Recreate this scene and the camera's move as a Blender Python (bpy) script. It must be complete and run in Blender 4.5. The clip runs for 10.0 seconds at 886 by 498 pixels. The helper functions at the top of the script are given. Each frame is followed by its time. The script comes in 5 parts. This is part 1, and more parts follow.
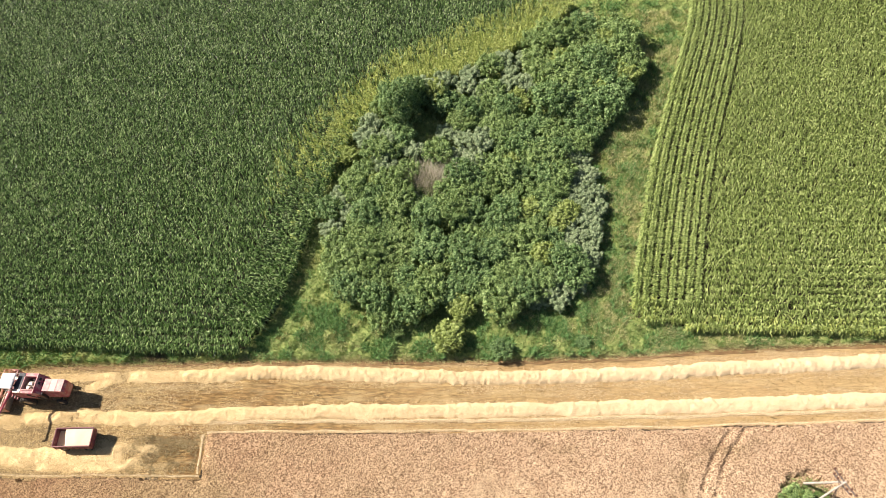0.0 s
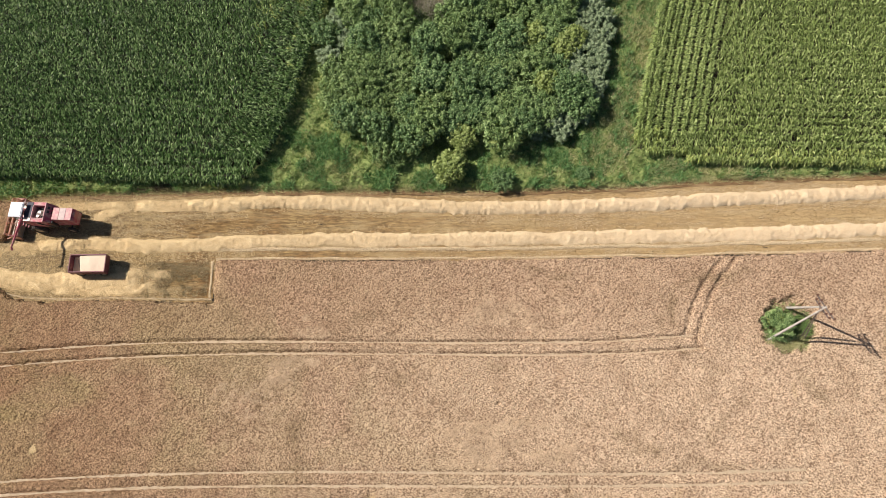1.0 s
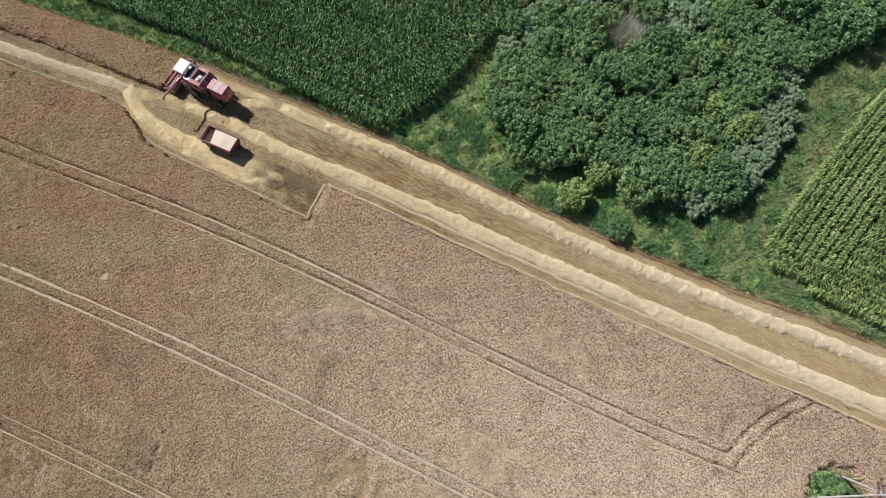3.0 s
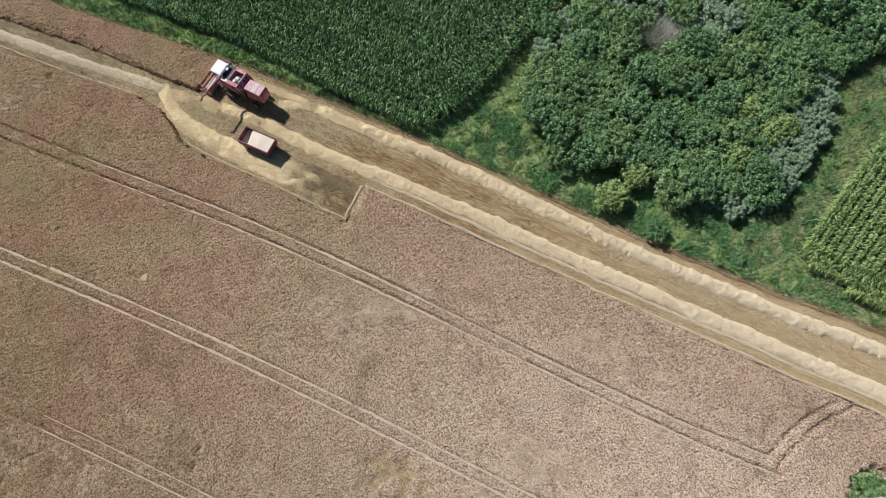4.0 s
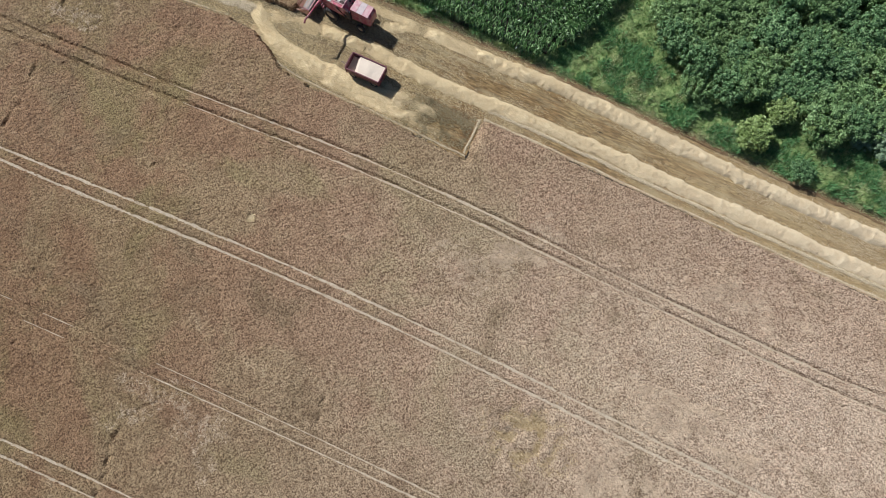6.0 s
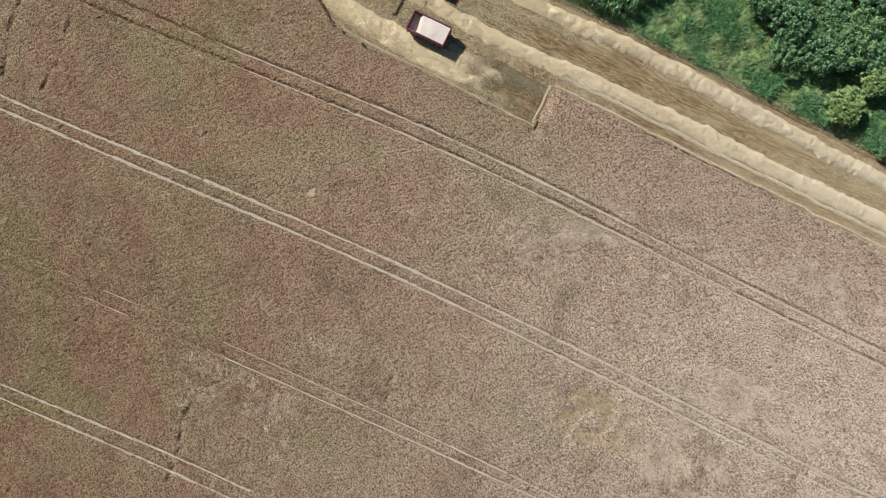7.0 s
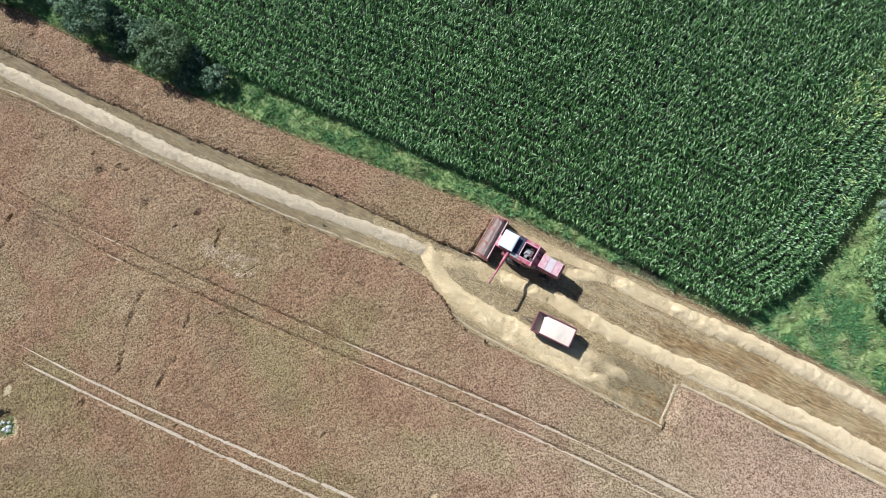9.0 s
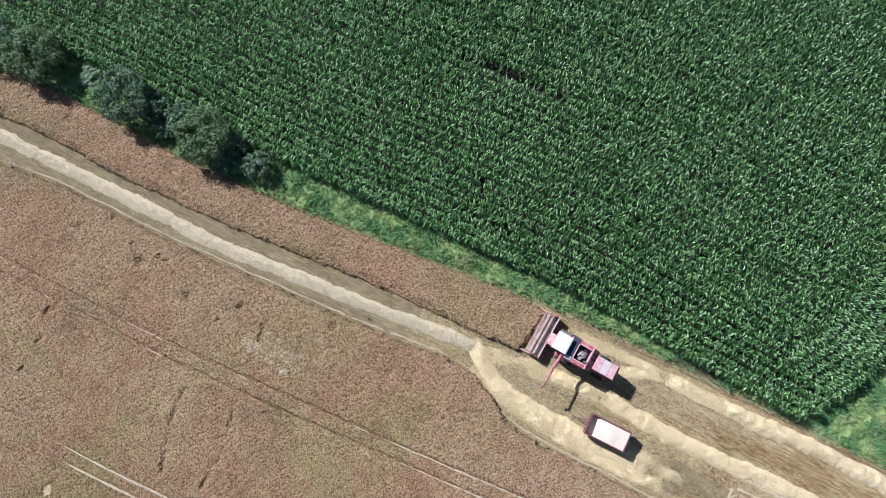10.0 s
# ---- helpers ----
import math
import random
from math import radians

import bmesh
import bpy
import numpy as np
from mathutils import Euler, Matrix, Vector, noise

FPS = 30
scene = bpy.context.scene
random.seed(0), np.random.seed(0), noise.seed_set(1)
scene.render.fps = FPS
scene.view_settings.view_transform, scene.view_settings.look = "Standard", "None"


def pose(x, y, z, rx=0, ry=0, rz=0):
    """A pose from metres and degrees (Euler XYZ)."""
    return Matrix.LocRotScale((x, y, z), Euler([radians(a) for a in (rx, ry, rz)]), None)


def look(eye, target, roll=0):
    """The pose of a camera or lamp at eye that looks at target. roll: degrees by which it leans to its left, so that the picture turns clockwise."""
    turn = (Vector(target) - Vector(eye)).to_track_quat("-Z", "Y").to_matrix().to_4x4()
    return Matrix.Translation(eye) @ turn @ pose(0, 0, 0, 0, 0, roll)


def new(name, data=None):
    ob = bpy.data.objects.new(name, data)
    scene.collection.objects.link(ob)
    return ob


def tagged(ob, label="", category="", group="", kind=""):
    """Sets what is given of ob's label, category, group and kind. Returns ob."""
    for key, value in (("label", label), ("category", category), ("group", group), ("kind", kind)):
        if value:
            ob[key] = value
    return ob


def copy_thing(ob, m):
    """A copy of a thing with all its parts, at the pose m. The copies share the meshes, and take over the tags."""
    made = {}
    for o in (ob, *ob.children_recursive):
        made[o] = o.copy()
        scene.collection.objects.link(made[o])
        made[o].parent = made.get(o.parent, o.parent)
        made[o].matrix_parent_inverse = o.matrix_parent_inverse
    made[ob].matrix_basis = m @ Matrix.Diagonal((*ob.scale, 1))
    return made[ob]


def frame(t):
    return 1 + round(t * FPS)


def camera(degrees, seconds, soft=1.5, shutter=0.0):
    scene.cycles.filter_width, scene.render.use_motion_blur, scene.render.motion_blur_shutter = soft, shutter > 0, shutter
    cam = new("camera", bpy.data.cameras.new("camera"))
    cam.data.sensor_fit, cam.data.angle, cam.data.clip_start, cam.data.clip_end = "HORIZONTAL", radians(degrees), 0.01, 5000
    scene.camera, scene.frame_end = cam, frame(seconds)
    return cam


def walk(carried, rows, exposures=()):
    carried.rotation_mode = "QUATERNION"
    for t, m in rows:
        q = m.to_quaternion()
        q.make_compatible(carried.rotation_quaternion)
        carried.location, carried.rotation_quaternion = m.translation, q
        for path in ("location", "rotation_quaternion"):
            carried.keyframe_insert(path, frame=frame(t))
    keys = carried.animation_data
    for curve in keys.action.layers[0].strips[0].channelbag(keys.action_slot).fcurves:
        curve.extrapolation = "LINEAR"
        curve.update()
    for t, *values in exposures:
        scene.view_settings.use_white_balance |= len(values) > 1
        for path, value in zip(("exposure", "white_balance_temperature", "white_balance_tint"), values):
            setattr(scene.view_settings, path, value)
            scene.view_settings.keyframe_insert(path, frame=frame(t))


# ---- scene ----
cam = camera(63.81, 10.0, soft=0.8)
PATH = [  # seconds, eye, turn about x, y, z
    (0.0, -0.00, 0.00, 70.87, 31.27, 2.34, 0.00),
    (0.2, 0.10, -0.19, 71.07, 28.69, 2.34, 0.07),
    (0.5, 0.07, -0.68, 70.92, 23.09, 2.37, 0.09),
    (0.7, 0.07, -0.32, 71.08, 19.38, 2.39, 0.06),
    (1.0, 0.05, 0.21, 71.18, 17.47, 2.38, 0.18),
    (1.2, 0.11, 0.54, 71.28, 17.43, 2.28, 6.10),
    (1.4, 0.28, 0.37, 71.19, 17.97, 2.00, 16.47),
    (1.5, 0.43, 0.13, 71.10, 18.34, 1.90, 20.29),
    (1.7, 0.47, -0.15, 71.07, 18.68, 1.68, 23.96),
    (2.0, 0.40, -0.13, 71.08, 18.67, 1.57, 25.75),
    (2.2, 0.33, 0.04, 71.09, 18.54, 1.57, 25.77),
    (3.3, -0.89, -0.48, 71.48, 18.40, 1.59, 25.83),
    (3.5, -1.52, -0.93, 71.51, 18.51, 1.59, 25.89),
    (4.0, -3.87, -1.92, 71.72, 18.47, 1.56, 25.92),
    (4.5, -6.81, -3.15, 71.72, 18.68, 1.55, 25.92),
    (5.0, -10.35, -3.70, 70.75, 18.61, 1.46, 25.97),
    (5.5, -13.91, -4.13, 69.28, 18.92, 1.35, 26.04),
    (5.7, -15.12, -4.73, 68.76, 16.73, 1.26, 26.09),
    (6.8, -25.52, 0.66, 67.35, 2.02, 1.13, 26.48),
    (7.0, -27.61, 2.16, 67.41, 1.43, 1.17, 26.49),
    (7.2, -29.64, 3.36, 67.59, 1.12, 1.14, 26.46),
    (7.5, -32.77, 5.43, 67.82, 3.71, 1.11, 26.51),
    (7.7, -34.74, 6.53, 68.01, 5.63, 1.05, 26.54),
    (8.0, -37.46, 8.00, 67.99, 8.26, 1.05, 26.53),
    (8.2, -39.01, 8.84, 67.94, 9.41, 1.03, 26.52),
    (8.5, -41.74, 10.54, 68.02, 9.92, 1.05, 26.55),
    (9.0, -46.31, 13.53, 68.11, 9.65, 1.09, 26.53),
    (9.5, -50.74, 16.90, 68.01, 8.74, 1.12, 26.64),
    (9.7, -52.44, 18.46, 67.95, 8.68, 1.18, 26.68),
    (10.0, -55.00, 20.94, 67.91, 8.55, 1.22, 26.75),
]
EXPOSURES = [(0.0, 0.9, 7250, 12), (0.5, 0.62, 7050, 13), (1.1, 0.27, 6750, 13), (1.6, 0.03, 6600, 13), (2.2, 0.08, 6250, 11), (3.4, 0.1, 5700, 8), (5.5, 0.1, 5550, 7), (7.0, 0.05, 5450, 6), (8.0, 0.44, 5250, 5), (9.0, 0.52, 5230, 7), (10.0, 0.49, 5130, 8)]
walk(cam, [(t, pose(x, y, z, rx, ry, rz)) for t, x, y, z, rx, ry, rz in PATH], EXPOSURES)

# ---- world, sun ----
world = bpy.data.worlds.new("sky")
scene.world = world
world.use_nodes = True
SUN_EL, SUN_AZ = radians(44.0), radians(164.0)  # where the sun stands, seen from the field
wn = world.node_tree.nodes
sky = wn.new("ShaderNodeTexSky")
sky.sky_type, sky.sun_disc, sky.sun_elevation, sky.sun_rotation = "NISHITA", False, SUN_EL, math.pi / 2 - SUN_AZ
world.node_tree.links.new(sky.outputs[0], wn["Background"].inputs[0])
wn["Background"].inputs[1].default_value = 0.05
sun = new("sun", bpy.data.lights.new("sun", "SUN"))
sun.data.energy, sun.data.angle, sun.data.color = 5.0, radians(0.53), (1.0, 0.95, 0.87)
SUN_WAY = Vector((math.cos(SUN_EL) * math.cos(SUN_AZ), math.cos(SUN_EL) * math.sin(SUN_AZ), math.sin(SUN_EL)))
sun.matrix_world = look(SUN_WAY * 200, (0, 0, 0))

# ---- materials ----
def material(name, stops, scale=3.0, detail=4.0, rough=0.85, bump=0.0, big=0.0, big_tint=(0.5, 0.5, 0.5), big_scale=0.06,
             metal=0.0, island=0.0, stretch=(1, 1, 1), objvar=0.0, trans=0.0, dirt=None, dirt_scale=0.5, dirt_lo=0.55, dirt_hi=0.7, dirt_max=1.0, spec=0.3, east=None, west=None,
             through_tint=(1.4, 1.2, 0.45)):
    """A noise-driven material: fine colours from stops, large patches tinted, variation per island or object."""
    m = bpy.data.materials.new(name)
    m.use_nodes = True
    nt = m.node_tree
    n, lk = nt.nodes, nt.links
    b = n["Principled BSDF"]
    tc = n.new("ShaderNodeTexCoord")
    geo = n.new("ShaderNodeNewGeometry")
    mp = n.new("ShaderNodeMapping")
    mp.inputs["Scale"].default_value = stretch
    lk.new(geo.outputs["Position"], mp.inputs["Vector"])
    no = n.new("ShaderNodeTexNoise")
    no.inputs["Scale"].default_value, no.inputs["Detail"].default_value, no.inputs["Roughness"].default_value = scale, detail, 0.65
    lk.new(mp.outputs[0], no.inputs["Vector"])
    fac = no.outputs[0]
    if island or objvar:
        src = geo.outputs["Random Per Island"] if island else n.new("ShaderNodeObjectInfo").outputs["Random"]
        mx = n.new("ShaderNodeMix")
        mx.data_type = "FLOAT"
        mx.inputs[0].default_value = island or objvar
        lk.new(fac, mx.inputs[2])
        lk.new(src, mx.inputs[3])
        fac = mx.outputs[0]
    cr = n.new("ShaderNodeValToRGB")
    while len(cr.color_ramp.elements) < len(stops):
        cr.color_ramp.elements.new(0.5)
    for e, (p, c) in zip(cr.color_ramp.elements, stops):
        e.position, e.color = p, (*c, 1)
    lk.new(fac, cr.inputs[0])
    col = cr.outputs[0]
    if big:
        nb = n.new("ShaderNodeTexNoise")
        nb.inputs["Scale"].default_value, nb.inputs["Detail"].default_value = big_scale, 5.0
        lk.new(geo.outputs["Position"], nb.inputs["Vector"])
        rb = n.new("ShaderNodeMapRange")
        rb.inputs[1].default_value, rb.inputs[2].default_value = 0.38, 0.66
        rb.inputs[3].default_value, rb.inputs[4].default_value = 0.0, big
        lk.new(nb.outputs[0], rb.inputs[0])
        mb = n.new("ShaderNodeMix")
        mb.data_type = "RGBA"
        mb.blend_type = "MULTIPLY"
        lk.new(rb.outputs[0], mb.inputs[0])
        lk.new(col, mb.inputs[6])
        mb.inputs[7].default_value = (*big_tint, 1)
        col = mb.outputs[2]
    if dirt:
        nd = n.new("ShaderNodeTexNoise")
        nd.inputs["Scale"].default_value, nd.inputs["Detail"].default_value, nd.inputs["Roughness"].default_value = dirt_scale, 6.0, 0.65
        lk.new(mp.outputs[0], nd.inputs["Vector"])
        rd = n.new("ShaderNodeMapRange")
        rd.inputs[1].default_value, rd.inputs[2].default_value, rd.inputs[4].default_value = dirt_lo, dirt_hi, dirt_max
        lk.new(nd.outputs[0], rd.inputs[0])
        md = n.new("ShaderNodeMix")
        md.data_type = "RGBA"
        lk.new(rd.outputs[0], md.inputs[0])
        lk.new(col, md.inputs[6])
        md.inputs[7].default_value = (*dirt, 1)
        col = md.outputs[2]
    if east:  # paler towards the east: dry straw and dust, plus haze painted in
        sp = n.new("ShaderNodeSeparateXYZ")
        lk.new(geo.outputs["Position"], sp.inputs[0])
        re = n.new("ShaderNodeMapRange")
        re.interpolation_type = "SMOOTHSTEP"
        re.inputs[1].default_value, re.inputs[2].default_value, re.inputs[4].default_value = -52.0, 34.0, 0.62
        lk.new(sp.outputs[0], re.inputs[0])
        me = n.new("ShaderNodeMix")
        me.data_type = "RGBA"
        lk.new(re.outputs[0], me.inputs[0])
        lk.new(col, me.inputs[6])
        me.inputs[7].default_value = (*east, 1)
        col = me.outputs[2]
    if west:  # grey-olive, long-cut ground at the western end
        sp = n.new("ShaderNodeSeparateXYZ")
        lk.new(geo.outputs["Position"], sp.inputs[0])
        re = n.new("ShaderNodeMapRange")
        re.interpolation_type = "SMOOTHSTEP"
        re.inputs[1].default_value, re.inputs[2].default_value, re.inputs[4].default_value = -26.0, -50.0, 0.55
        lk.new(sp.outputs[0], re.inputs[0])
        me = n.new("ShaderNodeMix")
        me.data_type = "RGBA"
        lk.new(re.outputs[0], me.inputs[0])
        lk.new(col, me.inputs[6])
        me.inputs[7].default_value = (*west, 1)
        col = me.outputs[2]
    lk.new(col, b.inputs["Base Color"])
    b.inputs["Roughness"].default_value, b.inputs["Metallic"].default_value = rough, metal
    b.inputs["Specular IOR Level"].default_value = spec
    if bump:
        bp = n.new("ShaderNodeBump")
        bp.inputs["Strength"].default_value, bp.inputs["Distance"].default_value = bump, 0.05
        lk.new(no.outputs[0], bp.inputs["Height"])
        lk.new(bp.outputs[0], b.inputs["Normal"])
    if trans:
        out = n["Material Output"]
        tl = n.new("ShaderNodeBsdfTranslucent")
        tt = n.new("ShaderNodeMix")
        tt.data_type, tt.blend_type = "RGBA", "MULTIPLY"
        tt.inputs[0].default_value, tt.inputs[7].default_value = 1.0, (*through_tint, 1)
        lk.new(col, tt.inputs[6])
        lk.new(tt.outputs[2], tl.inputs[0])
        ms = n.new("ShaderNodeMixShader")
        ms.inputs[0].default_value = trans
        lk.new(b.outputs[0], ms.inputs[1])
        lk.new(tl.outputs[0], ms.inputs[2])
        lk.new(ms.outputs[0], out.inputs[0])
    return m


# near black: shade between the corn rows is put into this colour
SOIL = material("soil", [(0.3, (0.02, 0.016, 0.011)), (0.7, (0.05, 0.04, 0.028))], scale=2.5, detail=8, bump=0.6, big=0.5, big_tint=(0.75, 0.75, 0.65))
def wheat_material(name, island):
    """Ripe wheat: tan, with ragged reddish, olive and bleached patches, paler to the east, speckled finely or by the ear."""
    m = bpy.data.materials.new(name)
    m.use_nodes = True
    n, lk = m.node_tree.nodes, m.node_tree.links
    b = n["Principled BSDF"]
    geo = n.new("ShaderNodeNewGeometry")

    def noise(scale, detail, shift, lo, hi, top, distort=0.0):
        mp, no, mr = n.new("ShaderNodeMapping"), n.new("ShaderNodeTexNoise"), n.new("ShaderNodeMapRange")
        mp.inputs["Location"].default_value = (shift, 0.6 * shift, 0.0)
        no.inputs["Scale"].default_value, no.inputs["Detail"].default_value, no.inputs["Roughness"].default_value, no.inputs["Distortion"].default_value = scale, detail, 0.62, distort
        mr.interpolation_type = "SMOOTHSTEP"
        mr.inputs[1].default_value, mr.inputs[2].default_value, mr.inputs[4].default_value = lo, hi, top
        lk.new(geo.outputs["Position"], mp.inputs["Vector"])
        lk.new(mp.outputs[0], no.inputs["Vector"])
        lk.new(no.outputs[0], mr.inputs[0])
        return mr.outputs[0], no.outputs[0]

    def over(under, colour, fac, blend="MIX"):
        mx = n.new("ShaderNodeMix")
        mx.data_type, mx.blend_type = "RGBA", blend
        lk.new(fac, mx.inputs[0])
        if under is None:
            mx.inputs[6].default_value = (*TAN, 1)
        else:
            lk.new(under, mx.inputs[6])
        mx.inputs[7].default_value = (*colour, 1)
        return mx.outputs[2]

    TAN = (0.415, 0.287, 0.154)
    # backscattered sun and haze painted in: the crop colour pales eastwards
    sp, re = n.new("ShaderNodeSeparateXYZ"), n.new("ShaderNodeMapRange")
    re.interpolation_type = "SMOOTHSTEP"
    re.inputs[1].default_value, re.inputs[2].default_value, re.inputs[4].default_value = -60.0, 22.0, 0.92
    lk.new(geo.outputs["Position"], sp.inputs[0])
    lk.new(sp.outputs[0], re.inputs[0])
    col = over(None, (0.4, 0.242, 0.133), noise(0.085, 7.0, 13.0, 0.45, 0.56, 0.9, 0.6)[0])
    col = over(col, (0.36, 0.275, 0.122), noise(0.075, 7.0, 47.0, 0.49, 0.62, 0.8, 0.6)[0])
    rs = n.new("ShaderNodeMapRange")  # the southern half stands darker and browner
    rs.interpolation_type = "SMOOTHSTEP"
    rs.inputs[1].default_value, rs.inputs[2].default_value, rs.inputs[3].default_value, rs.inputs[4].default_value = -16.0, 6.0, 0.42, 0.0
    lk.new(sp.outputs[1], rs.inputs[0])
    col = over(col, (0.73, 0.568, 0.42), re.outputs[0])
    col = over(col, (0.72, 0.69, 0.63), rs.outputs[0], "MULTIPLY")
    rn = n.new("ShaderNodeMapRange")  # the headland along the northern edge ripened redder
    rn.interpolation_type = "SMOOTHSTEP"
    rn.inputs[1].default_value, rn.inputs[2].default_value, rn.inputs[4].default_value = 9.0, 19.0, 0.34
    lk.new(sp.outputs[1], rn.inputs[0])
    col = over(col, (0.415, 0.256, 0.152), rn.outputs[0])
    col = over(col, (0.62, 0.475, 0.3), noise(0.2, 8.0, 71.0, 0.6, 0.74, 0.6, 1.0)[0])
    col = over(col, (0.29, 0.206, 0.115), noise(0.13, 8.0, 91.0, 0.53, 0.7, 0.65, 0.8)[0])
    col = over(col, (0.72, 0.66, 0.62), noise(0.55, 5.0, 23.0, 0.46, 0.64, 0.45, 0.5)[0], "MULTIPLY")
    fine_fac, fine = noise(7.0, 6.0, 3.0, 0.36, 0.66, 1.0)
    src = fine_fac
    if island:
        mx = n.new("ShaderNodeMix")
        mx.data_type = "FLOAT"
        mx.inputs[0].default_value = 0.72
        lk.new(fine_fac, mx.inputs[2])
        lk.new(geo.outputs["Random Per Island"], mx.inputs[3])
        src = mx.outputs[0]
    # the sheet's ramp is darker than the ears': shade in the gaps painted in
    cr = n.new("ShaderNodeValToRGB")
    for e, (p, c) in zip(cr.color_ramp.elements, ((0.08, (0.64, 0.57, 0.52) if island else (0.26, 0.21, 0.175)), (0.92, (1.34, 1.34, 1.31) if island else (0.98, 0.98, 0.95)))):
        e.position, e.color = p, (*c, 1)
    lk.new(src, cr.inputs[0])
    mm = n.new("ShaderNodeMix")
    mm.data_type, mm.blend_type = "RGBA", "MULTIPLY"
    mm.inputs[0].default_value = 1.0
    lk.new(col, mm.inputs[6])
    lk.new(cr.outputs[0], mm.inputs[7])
    lk.new(mm.outputs[2], b.inputs["Base Color"])
    b.inputs["Roughness"].default_value, b.inputs["Specular IOR Level"].default_value = 0.8, 0.25
    bp = n.new("ShaderNodeBump")
    bp.inputs["Strength"].default_value, bp.inputs["Distance"].default_value = 0.3, 0.05
    lk.new(fine, bp.inputs["Height"])
    lk.new(bp.outputs[0], b.inputs["Normal"])
    return m


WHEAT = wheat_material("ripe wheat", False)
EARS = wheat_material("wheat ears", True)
BLEACHED = material("bleached wheat", [(0.1, (0.46, 0.33, 0.21)), (0.5, (0.6, 0.45, 0.3)), (0.9, (0.74, 0.57, 0.4))], island=0.85, scale=0.5)
LODGED_STRAW = material("lodged wheat", [(0.1, (0.26, 0.165, 0.07)), (0.5, (0.52, 0.37, 0.19)), (0.9, (0.7, 0.54, 0.32))], island=0.85, scale=0.5)
TRODDEN = material("trodden straw", [(0.3, (0.38, 0.29, 0.19)), (0.7, (0.58, 0.465, 0.335))], scale=5.0, detail=7, bump=0.5)
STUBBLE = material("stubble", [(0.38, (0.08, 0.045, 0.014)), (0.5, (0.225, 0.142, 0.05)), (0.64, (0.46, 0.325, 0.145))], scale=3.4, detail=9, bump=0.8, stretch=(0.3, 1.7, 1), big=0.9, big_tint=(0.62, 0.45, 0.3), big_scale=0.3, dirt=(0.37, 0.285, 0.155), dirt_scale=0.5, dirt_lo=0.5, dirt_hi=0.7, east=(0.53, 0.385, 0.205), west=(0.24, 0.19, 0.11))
STALKS = material("cut stalks", [(0.2, (0.12, 0.072, 0.028)), (0.8, (0.44, 0.32, 0.165))], island=0.85, scale=0.5)
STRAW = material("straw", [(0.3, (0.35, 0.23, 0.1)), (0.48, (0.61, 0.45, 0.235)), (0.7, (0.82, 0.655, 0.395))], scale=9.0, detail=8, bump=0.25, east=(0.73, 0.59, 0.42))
PALE_STRAW = material("sun-bleached straw", [(0.34, (0.28, 0.205, 0.11)), (0.48, (0.53, 0.41, 0.255)), (0.64, (0.76, 0.62, 0.42))], scale=9.0, detail=8, bump=0.25)
PALE_STRAND = material("bleached strands", [(0.1, (0.38, 0.29, 0.175)), (0.9, (0.74, 0.61, 0.42))], island=0.85, scale=1.0)
REGROWTH = material("olive regrowth", [(0.1, (0.25, 0.19, 0.1)), (0.9, (0.47, 0.39, 0.23))], island=0.7, scale=1.0)
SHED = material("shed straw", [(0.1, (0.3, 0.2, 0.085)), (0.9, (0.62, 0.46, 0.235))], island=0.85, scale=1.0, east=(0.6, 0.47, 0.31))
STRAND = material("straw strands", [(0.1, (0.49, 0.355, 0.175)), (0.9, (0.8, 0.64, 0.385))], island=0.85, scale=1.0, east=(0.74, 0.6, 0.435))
GRASSY = material("rough grass", [(0.3, (0.075, 0.115, 0.034)), (0.52, (0.2, 0.255, 0.082)), (0.75, (0.38, 0.38, 0.17))], scale=3.0, detail=8, bump=0.6, big=0.3, big_tint=(0.9, 0.9, 0.75), big_scale=0.2)
BLADE = material("grass blades", [(0.15, (0.06, 0.14, 0.036)), (0.6, (0.2, 0.325, 0.105)), (0.95, (0.5, 0.52, 0.27))], island=0.6, scale=0.3, trans=0.15, dirt=(0.43, 0.39, 0.2), dirt_scale=0.45, dirt_lo=0.5, dirt_hi=0.68, dirt_max=0.8)
# darkest leaves carry shade inside the rows, palest a bluish sky sheen, as colour
CORN_LEAF = material("corn leaf", [(0.2, (0.012, 0.034, 0.007)), (0.54, (0.08, 0.17, 0.034)), (0.9, (0.34, 0.465, 0.2))], island=0.8, scale=0.25, rough=0.4, trans=0.03, spec=0.4, big=0.6, big_tint=(0.8, 0.84, 0.74), big_scale=0.09)
CORN_PALE = material("pale corn leaf", [(0.12, (0.08, 0.115, 0.025)), (0.5, (0.25, 0.335, 0.1)), (0.92, (0.46, 0.53, 0.22))], island=0.65, scale=0.25, rough=0.5, trans=0.08, spec=0.3, big=0.5, big_tint=(0.88, 0.9, 0.8), big_scale=0.12)
CORN_YELLOW = material("yellowing corn leaf", [(0.1, (0.18, 0.26, 0.05)), (0.6, (0.4, 0.46, 0.14)), (0.95, (0.58, 0.62, 0.26))], island=0.6, scale=0.25, rough=0.45, trans=0.1)


